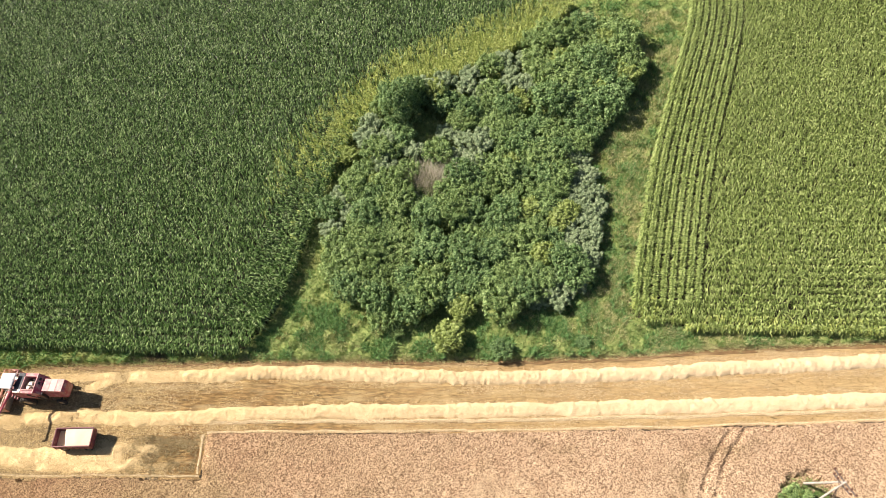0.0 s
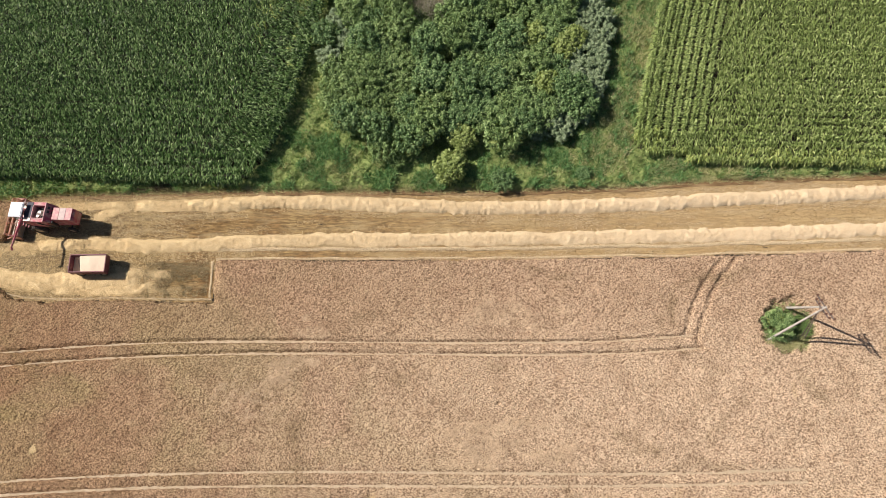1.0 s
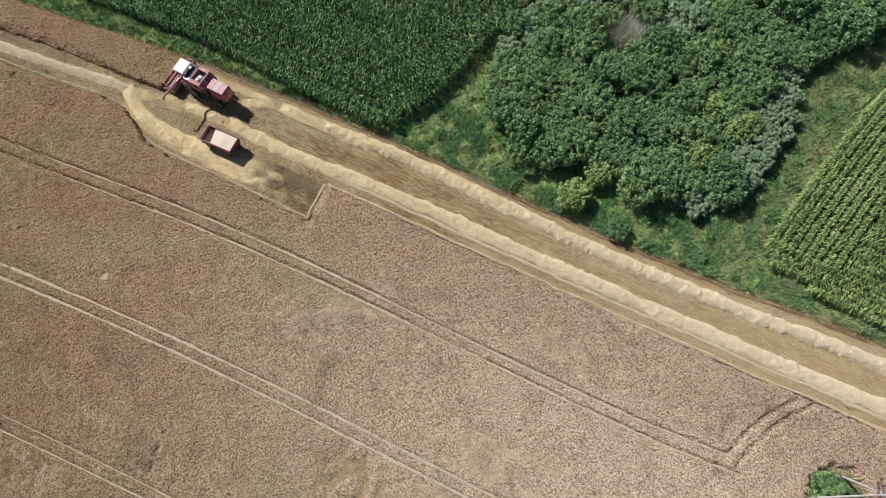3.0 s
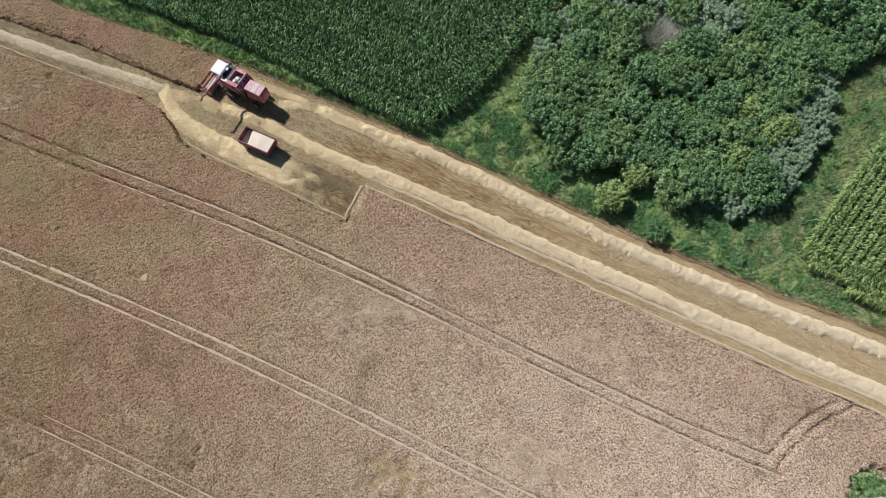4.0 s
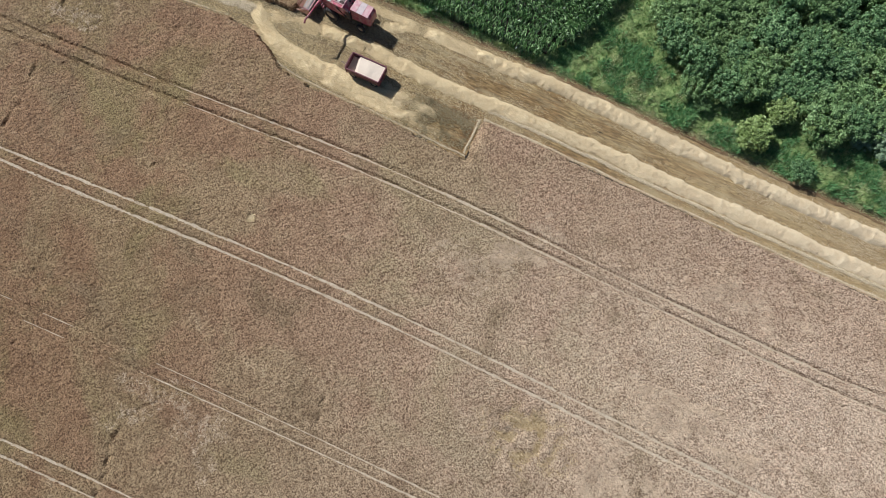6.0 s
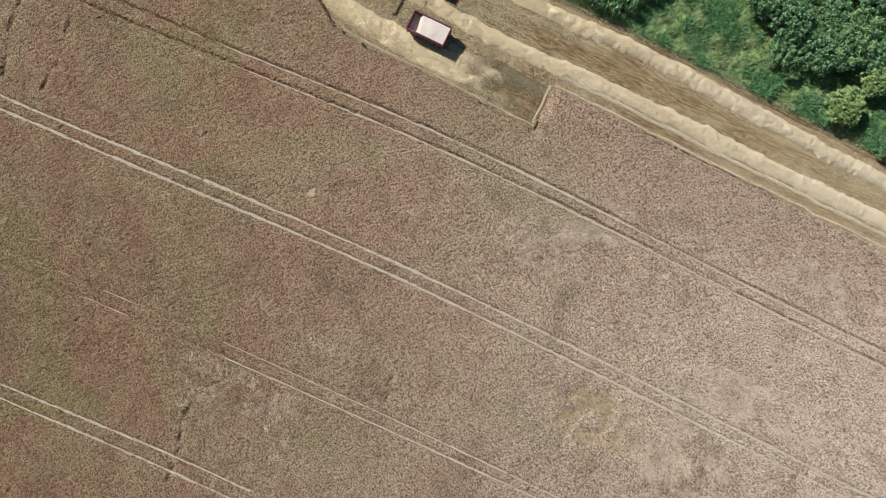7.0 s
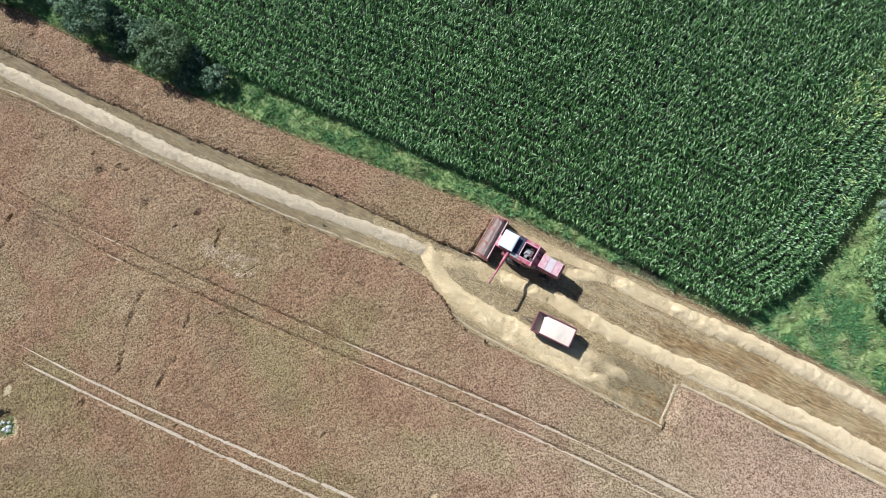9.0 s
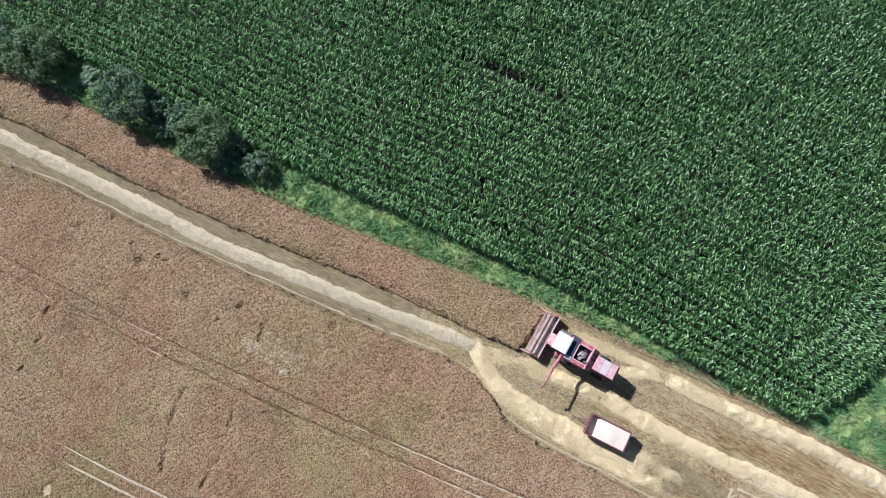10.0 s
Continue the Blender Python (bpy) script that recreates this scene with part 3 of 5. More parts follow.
ex, ey = scatter(300000, -112, 47, -42, 29, lambda x, y: (inside(x, y, WHEAT_MAIN) | inside(x, y, WHEAT_STRIP)))
ez = crop_height(ex, ey, np.zeros(ex.shape, bool))
kk = ez > 0.35
tagged(blades("wheat_ears", ex[kk], ey[kk], ez[kk] - 0.03, EARS, 2, 0.29, 0.018, (0.15, 1.1), heading=5.0 * rough2(ex[kk], ey[kk], 4.0, 3)), "nodding ripe wheat ears in pale and dark brown", "wheat", kind="stuff")

ex, ey = scatter(230000, -112, 47, -42, 29, lambda x, y: (inside(x, y, WHEAT_MAIN) | inside(x, y, WHEAT_STRIP)))
ez = crop_height(ex, ey, np.zeros(ex.shape, bool))
kk = (ez > 0.4) & (gap_depth(ex, ey) < 0.02)
tagged(blades("wheat_straws", ex[kk], ey[kk], ez[kk] + 0.06, EARS, 1, 0.5, 0.016, (0.95, 1.45), heading=4.0 * rough2(ex[kk] + 30, ey[kk], 2.6, 3)), "long leaning wheat straws lying over the crop in swirls", "wheat", kind="stuff")

# pale trodden straw on the floor of the wheel tracks
for ln, (floor_z, half_w), west_end in zip(PAIRS, FLOORS, (64, 62, 95, 95, 54, 54, 90, 90)):
    c, nn, q = along(ln, 0.2)
    fade = np.clip((c[:, 0] + west_end) / 26.0, 0.0, 1)
    part_worn = np.clip(fade + (1 - fade) * (-0.1 + 1.1 * rough2(c[:, 0], c[:, 1], 3.0)), 0, 1) * np.clip(0.95 + 0.6 * rough2(c[:, 0], c[:, 1], 6.0), 0.2, 1.1)
    w, w2 = (half_w * part_worn * (0.9 + 0.7 * rough2(c[:, 0] + 50 * k, c[:, 1], 0.8, 3)) for k in (0, 1))
    zz = np.maximum(floor_z, crop_height(c[:, 0], c[:, 1], np.zeros(len(c), bool)) + 0.04)
    zz = np.convolve(np.pad(zz, 3, mode='edge'), np.ones(7) / 7, 'valid')
    l, r = c + nn * w[:, None], c - nn * w2[:, None]
    v = np.concatenate([np.c_[l, zz], np.c_[r, zz]])
    k = np.where((w + w2)[:-1] > 0.04)[0]
    ob = raw("wheel_track", v, np.stack([k, k + 1, k + 1 + len(c), k + len(c)], 1), TRODDEN)
    tagged(ob, "pale trodden straw in a tractor wheel track", "wheel track", group="wheel tracks in the wheat", kind="structure")

# ---- stubble and straw ----
def stubble_ok(x, y):
    return inside(x, y, FIELD) & ~inside(x, y, WHEAT_MAIN) & ~inside(x, y, WHEAT_STRIP)


stubble = sheet(-115, 50, 15, 32, 0.25, stubble_ok, lambda x, y, rim: 0.04 + 0.035 * rough2(x * 0.15, y, 0.3, 2) + 0.03 * rough2(x, y, 2.0), "stubble", STUBBLE)
tagged(stubble, "golden-brown stubble with drilled rows and wheel marks", "stubble", kind="structure")
sx, sy = scatter(170000, -112, 46, 15, 31, stubble_ok)
sy = np.round(sy / 0.16) * 0.16 + RNG.normal(0, 0.02, len(sy))
tagged(blades("stubble_stalks", sx, sy, 0.03, STALKS, 2, 0.13, 0.02, (0.0, 0.5)), "short cut wheat stalks standing in rows", "stubble", kind="stuff")


def windrow(line, width, height, label, lumps=0.2, thin=(0.0, 0.0), lift=0.02, pale=False):
    """A loose heap of straw along a line, with ragged sides."""
    c, nn, q = along(line, 0.12)
    m = 19
    u = np.linspace(-1, 1, m)
    wob = width * (0.52 + 0.13 * rough2(q, q * 0 + len(line), 1.2, 3))
    sides = [1.0 + 0.2 * rough2(q, q * 0 + 50.0 + 9.0 * k, 0.3, 3) for k in (0, 1)]
    spread = np.where(u[None, :] < 0, sides[0][:, None], sides[1][:, None])
    off = 0.12 * rough2(q, q * 0 + 31.0, 2.5, 2)
    P = c[:, None, :] + nn[:, None, :] * (u[None, :, None] * (wob[:, None] * spread)[..., None] + off[:, None, None])
    x, y = P[..., 0], P[..., 1]
    env = np.clip(1 - np.abs(u) ** (1.7 if pale else 2.4), 0, 1)[None, :]
    tall = np.clip(np.minimum(q / 1.2, (q[-1] - q) / 1.2), 0, 1)[:, None] * (1 - thin[0] + thin[0] * np.clip(rough2(q, q * 0, 2.5, 2) + 0.5, 0, 1)[:, None])
    z = lift + height * env * tall * (0.75 + lumps * rough2(x, y, 0.9, 3) + 0.2 * rough2(q[:, None] + 0.45 * u[None, :] ** 2, u[None, :] * 0.5 + 0 * x, 0.42, 3))
    z = np.maximum(z, lift)
    z[:, [0, -1]] = 0.02
    x = x + RNG.normal(0, 0.015, x.shape)
    y = y + RNG.normal(0, 0.015, y.shape)
    n = len(c)
    idx = np.arange(n * m).reshape(n, m)
    f = np.stack([idx[:-1, :-1], idx[1:, :-1], idx[1:, 1:], idx[:-1, 1:]], -1).reshape(-1, 4)
    rowob = raw("straw_windrow", np.stack([x, y, z], -1).reshape(-1, 3), f, PALE_STRAW if pale else STRAW, smooth=True)
    # loose strands on and beside the heap
    k = int(len(c) * 20 * min(1.0, width / 1.3))
    i = RNG.integers(0, n, k)
    t = np.clip(RNG.normal(0, 0.55, k), -1.3, 1.3)
    px, py = (c[i] + nn[i] * (t * wob[i])[:, None]).T
    pz = np.where(np.abs(t) < 1, height * (1 - np.abs(t) ** 2.6) * 0.8, 0) * tall[i, 0] + 0.03 + lift
    a, ln = np.arctan2(nn[i, 1], nn[i, 0]) + RNG.normal(0, 0.4, k), RNG.uniform(0.05, 0.14, k)
    dx, dy, dz = np.cos(a) * ln, np.sin(a) * ln, RNG.normal(0, 0.05, k)
    w = 0.009
    wx, wy = -np.sin(a) * w, np.cos(a) * w
    v = np.stack([np.stack([px - dx - wx, py - dy - wy, pz - dz], 1), np.stack([px + dx - wx, py + dy - wy, pz + dz], 1),
                  np.stack([px + dx + wx, py + dy + wy, pz + dz], 1), np.stack([px - dx + wx, py - dy + wy, pz - dz], 1)], 1).reshape(-1, 3)
    v[:, 2] = np.maximum(v[:, 2], 0.03)
    tagged(raw("loose_straw", v, np.arange(4 * k).reshape(-1, 4), PALE_STRAND if pale else STRAND, rowob), kind="stuff")
    return tagged(rowob, label, "straw windrow", group="straw windrows")


windrow([(-37.1, 27.9), (-31.4, 27.75), (-27.2, 27.85)], 1.45, 0.5, "clumped golden straw windrow with dark hollows by the verge", lumps=1.0, thin=(0.75, 0.0))
windrow([(-28.6, 27.8)] + SWATH_TOP[2:] + [(60.0, 28.8)], 1.5, 0.56, "pale golden straw windrow lying on dark stubble by the verge")
windrow([(-53.0, 22.4), (-48.0, 23.1), (-43.5, 23.6), (-39.6, 23.5), (-36.0, 23.3)], 1.5, 0.3, "broken golden straw between the combine harvester and the trailer", lumps=1.0, thin=(0.8, 0.0))
windrow([(-38.0, 23.4)] + SWATH_MID[1:] + [(60.0, 24.8)], 1.5, 0.38, "flatter straw windrow along the cut wheat, golden to pale")
windrow([(-130.0, 19.6)] + SWATH_WEST, 1.3, 0.34, "pale straw windrow beside the uncut wheat strip", pale=True)
windrow(SWATH_BEND, 1.7, 0.32, "bent thick golden straw windrow round the trailer", lumps=0.4)

windrow([(-46.5, 27.75), (-43.0, 27.8), (-40.0, 27.85), (-37.5, 27.95)], 1.1, 0.22, "thin golden straw row between the combine harvester and the verge", lumps=0.9, thin=(0.5, 0.0))
windrow([(-41.0, 26.4)] + SWATH_TOP[:3], 1.3, 0.2, "thin scattered straw behind the combine harvester", lumps=1.0, thin=(0.7, 0.0))
windrow([(-53.5, 20.3), (-47.5, 18.9), (-42.0, 18.4), (-36.0, 18.5), (-33.0, 18.9)], 1.4, 0.16, "thin trampled straw beside the trailer", lumps=1.0, thin=(0.6, 0.0))
windrow([(-40.0, 20.9), (-36.0, 20.2), (-31.5, 19.9)], 1.3, 0.13, "broken straw heap behind the trailer", lumps=0.7, thin=(0.6, 0.0))
rim_line = [p for p in CUT_EDGE if p[0] > -27.5 and p[1] > 20.0]
windrow([(x, y + 0.2) for x, y in rim_line], 0.24, 0.07, "thin pale straw line along the cut edge", lumps=0.6, lift=0.09, thin=(0.6, 0.0), pale=True)
windrow([(x, y + 1.25) for x, y in rim_line], 0.36, 0.05, "trodden pale straw line between windrow and cut edge", lumps=0.6, lift=0.08, thin=(0.5, 0.0), pale=True)
windrow([(-50.0, 18.4), (-48.0, 17.8), (-44.4, 17.4), (-37.4, 17.6), (-27.0, 17.3)], 0.16, 0.03, "thin straw line along the standing wheat", lumps=0.6, lift=0.085, thin=(0.9, 0.0), pale=True)

windrow([(x, y + 0.3) for x, y in CUT_EDGE if x < -55.0], 0.14, 0.04, "thin pale straw line along the western cut edge", lumps=0.6, lift=0.06, thin=(0.9, 0.0), pale=True)

# straw shed over the stubble, in bands along the strip and thickest round the trailer
tx, ty = scatter(120000, -60, 46, 17, 30, lambda x, y: stubble_ok(x, y) & (rough2(x * 0.06, y, 0.34, 3) + 0.35 * rough2(x, y, 1.6, 3) + 0.3 * np.clip((-30.0 - x) / 8.0, 0, 1) - 0.5 * ((x > -33.0) & (x < -27.0) & (y < 21.6)) + 0.12 * np.clip(x / 14.0, 0, 1) - 0.25 * (away(x, y, SWATH_TOP) > 1.5) * (y > 23.5) > 0.1))
tagged(blades("shed_straw", tx, ty, 0.075 + 0.03 * RNG.random(len(tx)), SHED, 1, 0.3, 0.02, (1.42, 1.56), heading=np.pi * (RNG.random(len(tx)) < 0.5)), "loose golden straw shed over the stubble in bands", "straw", kind="stuff")

windrow([(-27.35, 21.5), (-27.3, 17.5)], 0.2, 0.02, "faint trampled straw line across the stubble corner", lumps=0.6, lift=0.08, thin=(0.6, 0.0), pale=True)
ox, oy = scatter(3000, -34.5, -27.7, 17.7, 21.4, lambda x, y: stubble_ok(x, y) & (rough2(x, y, 1.2) > -0.2))
tagged(blades("stubble_weeds", ox, oy, 0.06, REGROWTH, 3, 0.16, 0.02, (0.2, 1.1)), "low olive regrowth in the stubble corner", "weeds", kind="stuff")

# ---- corn ----
CORN_W = [(-160.0, 30.6)] + [(x, y - 0.7 if x < -80 else y) for x, y in CORN_WEST] + [(20.0, 96.0), (-160.0, 96.0)]
SIDE_W = CORN_WEST[14:]
CORN_E = [(110.0, 33.5)] + CORN_EAST + [(34.5, 96.0), (110.0, 96.0)]
SIDE_E = CORN_EAST[2:] + [(34.5, 96.0)]
YELLOW_WIDE = [(x - 3.0, y + 1.5) for x, y in YELLOW_IN]
YELLOW = YELLOW_WIDE + [(20.0, 90.0)] + CORN_WEST[16:][::-1]


ROW = 0.92  # metres between the corn rows


def corn_places(poly, side, deep, x0, x1, y1, turn, edge):
    """Rows from west to east that follow the southern edge, and a headland of rows along the side, north of y = turn."""
    xs, ys, ds = [], [], []
    step = 0.165
    rows = int(deep / ROW)
    soft_side = [tuple(p) for p in along(side, 1.5)[0]]
    for k in range(int((y1 - 30.0) / ROW)):
        x = np.arange(x0, x1, step) + RNG.normal(0, 0.05)
        y = np.interp(x, *edge) + 0.2 + ROW * k + 0.1 * rough2(x, x * 0 + 3.0 * k, 9.0, 2)
        keep = inside(x, y + 0.25, poly) & ((away(x, y, soft_side) > 0.35 + ROW * (rows - 1) + 0.55) | (y < turn))
        xs.append(x[keep]), ys.append(y[keep]), ds.append(np.zeros(keep.sum()))
    d0 = np.array(side[0]) - np.array(side[1])
    long = [tuple(np.array(side[0]) + 8 * d0 / np.hypot(*d0))] + list(side)
    c, nn, q = along(long, step)
    for s in (-1, 1):
        for k in range(rows):
            p = c + s * nn * (0.35 + ROW * k)
            keep = inside(p[:, 0], p[:, 1], poly) & (away(p[:, 0], p[:, 1], soft_side) > 0.3 + ROW * k - 0.15) & (p[:, 1] < y1) & (p[:, 1] > turn - 0.45)
            xs.append(p[keep, 0]), ys.append(p[keep, 1]), ds.append(np.arctan2(-nn[keep, 0], nn[keep, 1]))
    x, y, d = np.concatenate(xs), np.concatenate(ys), np.concatenate(ds)
    keep = RNG.random(len(x)) > 0.05
    x, y, d = x[keep], y[keep], d[keep]
    rim = np.where((away(x, y, soft_side) < 1.5) | (away(x, y, poly[1:16]) < 0.9))[0]  # the outer rows stand denser
    x, y, d = np.append(x, x[rim] + RNG.normal(0, 0.14, len(rim))), np.append(y, y[rim] + RNG.normal(0, 0.14, len(rim))), np.append(d, d[rim])
    return x + RNG.normal(0, 0.03, len(x)), y + RNG.normal(0, 0.05, len(x)), d


def corn_plants(name, x, y, rowdir, tall, mats, slot, label):
    """Corn: a stalk with seven long leaves a plant, which rise, arch over and hang, mostly across the row."""
    n, L = len(x), 7
    H = tall * RNG.uniform(0.88, 1.08, n) * (1 + 0.05 * rough2(x, y, 4.0))
    a0 = rowdir + np.pi / 2 + RNG.normal(0, 0.4, n)
    V = []
    for k in range(L):
        a = a0 + np.pi * (k % 2) + RNG.normal(0, 0.3, n)
        h = H * (0.42 + 0.5 * k / (L - 1))
        ln = RNG.uniform(0.4, 0.66, n) * (1.0 - 0.3 * k / (L - 1))
        rise, drop = RNG.uniform(0.15, 0.5, n), RNG.uniform(-0.45, 0.2, n)
        dx, dy = np.cos(a), np.sin(a)
        bend = RNG.normal(0, 0.22, n)
        w = RNG.uniform(0.042, 0.062, n)
        tw = RNG.uniform(-0.7, 0.7, n)
        for u, wd in ((0.0, 0.55), (0.5, 1.0), (1.0, 0.12)):
            up = (0.0 * rise, rise, drop)[int(2 * u)]
            cx, cy, cz = x + (dx - dy * bend * u) * ln * u, y + (dy + dx * bend * u) * ln * u, h + ln * up
            for s in (-1, 1):
                V.append(np.stack([cx - s * dy * w * wd, cy + s * dx * w * wd, cz + s * w * wd * tw], 1))
    V = np.stack(V, 1).reshape(n, L, 6, 3)
    base = np.arange(n * L).reshape(-1, 1) * 6
    f = np.concatenate([base + [0, 1, 3, 2], base + [2, 3, 5, 4]])
    slots = np.tile(np.repeat(slot, L), 2)
    v = V.reshape(-1, 3)
    sw = 0.02
    sv = np.stack([np.stack([x - sw, y, x * 0], 1), np.stack([x + sw, y, x * 0], 1), np.stack([x + sw * 0.4, y, H], 1), np.stack([x - sw * 0.4, y, H], 1)], 1).reshape(-1, 3)
    sf = np.arange(4 * n).reshape(-1, 4) + len(v)
    return tagged(raw(name, np.concatenate([v, sv]), np.concatenate([f, sf]), mats, slots=np.concatenate([slots, slot])), label, "corn crop", kind="stuff")


cx, cy, cd = corn_places(CORN_W, SIDE_W, 6.0, -114.0, 20.0, 91.5, 33.8, ([-111, -98, -82, -75, -62, -49, -37, -26, 20], [30.5, 30.8, 30.3, 30.3, 30.9, 31.3, 30.6, 30.0, 30.0]))
yel = inside(cx, cy, YELLOW) & (away(cx, cy, YELLOW_WIDE) > 5.0 * RNG.random(len(cx)) ** 2) & (RNG.random(len(cx)) < 0.9 * np.clip((cy - 50.0) / 15.0, 0.04, 1))
row_gap = (away(cx, cy, [(-67.5, 47.4), (-57.0, 47.7)]) < 0.4) & (RNG.random(len(cx)) < 0.6)
cx, cy, yel, cd = cx[~row_gap], cy[~row_gap], yel[~row_gap], cd[~row_gap]
thin = ~yel | (RNG.random(len(cx)) < 0.97)
cx, cy, yel, cd = cx[thin], cy[thin], yel[thin], cd[thin]
k2 = np.where(yel)[0]
cx, cy, cd, yel = np.append(cx, cx[k2] + RNG.normal(0, 0.25, len(k2))), np.append(cy, cy[k2] + RNG.normal(0, 0.25, len(k2))), np.append(cd, cd[k2] + 0.8), np.append(yel, yel[k2])
near_edge = np.where(yel, 1, 0)
corn_plants("corn_field", cx, cy, cd, np.where(yel, 1.85, 2.15), [CORN_LEAF, CORN_YELLOW], near_edge, "tall dark green corn standing in rows")
cx, cy, cd = corn_places(CORN_E, SIDE_E, 7.5, 14.0, 63.0, 86.5, 35.0, ([20, 25, 43.4, 63], [31.9, 31.7, 31.0, 31.2]))
pale = np.where(((away(cx, cy, CORN_EAST[:3]) < 1.2) | (np.hypot(cx - 19.0, cy - 33.6) < 2.2)) & (RNG.random(len(cx)) < 0.3), 1, 0)
corn_plants("corn_field", cx, cy, cd, np.full(len(cx), 1.9), [CORN_PALE, CORN_YELLOW], pale, "paler tasselled corn in rows with a yellowing edge")

# ---- bare furrow and grass ----
c, nn, q = along([p for p in EDGE if p[0] > -53.0 and p[0] < 80.0] + [(80.0, 31.4)], 0.3)
w0, w1 = -0.08 + 0.12 * rough2(q, q * 0 + 2.0, 1.3), 0.62 + 0.25 * rough2(q, q * 0 + 7.0, 2.2)
cols = [c - nn * (w0 + (w1 - w0) * u)[:, None] for u in (0, 0.25, 0.5, 0.75, 1.0)]
hz = (0.1, 0.12, 0.09, 0.12, 0.085)
v = np.concatenate([np.c_[p, h + 0.03 * rough2(p[:, 0], p[:, 1], 0.7)] for p, h in zip(cols, hz)])
n = len(c)
k = np.arange(n - 1)
furrow = raw("furrow", v, np.concatenate([np.stack([k + j * n, k + (j + 1) * n, k + 1 + (j + 1) * n, k + 1 + j * n], 1) for j in range(4)]), FURROW)
tagged(furrow, "bare orange-brown soil strip along the verge", "soil", kind="structure")


def verge_height(x, y):
    return np.maximum(0.34 + 0.52 * rough2(x, y, 1.1, 3) + 0.14 * rough2(x + 60, y, 4.0, 2), 0.06)


def grass_ok(x, y):
    return ~inside(x, y, FIELD) & ~inside(x, y, CORN_W) & ~inside(x, y, CORN_E)


verge = sheet(-120, 70, 23, 95, 0.4, lambda x, y: ~inside(x, y, FIELD) & (grass_ok(x, y) | grass_ok(x, y - 0.6) | grass_ok(x + 0.6, y)), lambda x, y, rim: np.where(rim, 0.06, verge_height(x, y)), "verge", GRASSY)
tagged(verge, "rough green grass verge between the fields", "grass verge", kind="structure")
gx, gy = scatter(200000, -116, 60, 23, 85, grass_ok)
tagged(blades("grass", gx, gy, verge_height(gx, gy) - 0.04, BLADE, 4, 0.45, 0.03, (0.1, 0.9)), "long unmown grass and weeds, green to straw-coloured", "grass", kind="stuff")

kx, ky = scatter(30000, -116, 60, 23, 36, lambda x, y: grass_ok(x, y) & (y < 33) & (x < -21) & (rough2(x, y, 1.3) > 0.08))
wx2, wy2 = scatter(26000, 8, 34, 29, 84, lambda x, y: grass_ok(x, y) & ~inside(x, y, COPSE) & (rough2(x, y, 1.6) > 0.05))
wx3, wy3 = scatter(16000, -23, 14, 28, 40, lambda x, y: grass_ok(x, y) & ~inside(x, y, COPSE) & (rough2(x, y, 1.4) > 0.1))
kx, ky = np.concatenate([kx, wx2, wx3]), np.concatenate([ky, wy2, wy3])
tagged(blades("verge_weeds", kx, ky, verge_height(kx, ky), WEED, 5, 0.46, 0.05, (0.3, 1.2)), "tall green weeds on the verge beside the corn", "weeds", kind="stuff")
dx, dy = scatter(42000, 13, 34, 29, 82, lambda x, y: grass_ok(x, y) & ~inside(x, y, COPSE) & (rough2(x, y, 2.0) > -0.1))
tagged(blades("dry_grass", dx, dy, verge_height(dx, dy) - 0.02, DRYGRASS, 4, 0.5, 0.018, (0.2, 1.0)), "dry straw-coloured grass strip beside the pale corn", "grass", kind="stuff")
dx, dy = scatter(7000, -24, 18, 27, 36, lambda x, y: grass_ok(x, y) & (rough2(x, y, 2.2) > 0.25))
tagged(blades("dry_grass", dx, dy, verge_height(dx, dy) - 0.02, DRYGRASS, 4, 0.45, 0.018, (0.2, 1.1)), "patches of dry grass below the thicket", "grass", kind="stuff")
wx4, wy4 = scatter(2600, -37.5, -26.5, 29.5, 30.9, lambda x, y: grass_ok(x, y) & (rough2(x, y, 0.9) > -0.15))
tagged(blades("dead_weeds", wx4, wy4, 0.1, DEADWEED, 4, 0.4, 0.02, (0.1, 1.2)), "dead brown weeds and clods at the corn corner", "weeds", kind="stuff")
# straw scattered over the stubble between the machines
lx, ly = scatter(30000, -60, -24, 16, 29, lambda x, y: stubble_ok(x, y) & (rough2(0.4 * x, y, 1.6) + 0.7 * RNG.random(np.shape(x)) > 0.1 + 0.3 * np.clip((x + 36) / 10, 0, 1)))
tagged(blades("scattered_straw", lx, ly, 0.07, STRAND, 2, 0.17, 0.011, (1.2, 1.5)), "loose pale straw scattered over the stubble", "straw", kind="stuff")
# dry fringe where the verge meets the field
c, nn, q = along(EDGE[1:-1], 0.05)
i = RNG.integers(0, len(c), 15000)
p = c[i] + nn[i] * RNG.normal(0.12, 0.2, 15000)[:, None]
tagged(blades("dry_fringe", p[:, 0], p[:, 1], 0.08, DRYGRASS, 3, 0.36, 0.02, (0.2, 1.2)), "dry grass fringe along the field edge", "grass", kind="stuff")


def pale_patch(x, y, rx, ry, n, label):
    """Leaning, bleached wheat lying over the crop in ragged streaks."""
    a, r = RNG.uniform(0, 2 * np.pi, n), 1.15 * np.sqrt(RNG.random(n))
    px, py = x + rx * r * np.cos(a), y + ry * r * np.sin(a)
    dense = rough2(px, py, 3.2, 4) + 0.5 * rough2(px * 0.3, py, 0.9, 2) - 0.55 * (r - 0.55)
    ok = inside(px, py, WHEAT_MAIN) & (dense > 0.0)
    for ln in PAIRS:
        ok &= away(px, py, ln) > 0.45
    px, py = px[ok], py[ok]
    pz = crop_height(px, py, np.zeros(len(px), bool)) + 0.01
    tagged(blades("bleached_wheat", px, py, pz, BLEACHED, 3, 0.4, 0.016, (1.1, 1.5), heading=5.0 * rough2(px, py, 1.8, 2)), label, "wheat", kind="stuff")


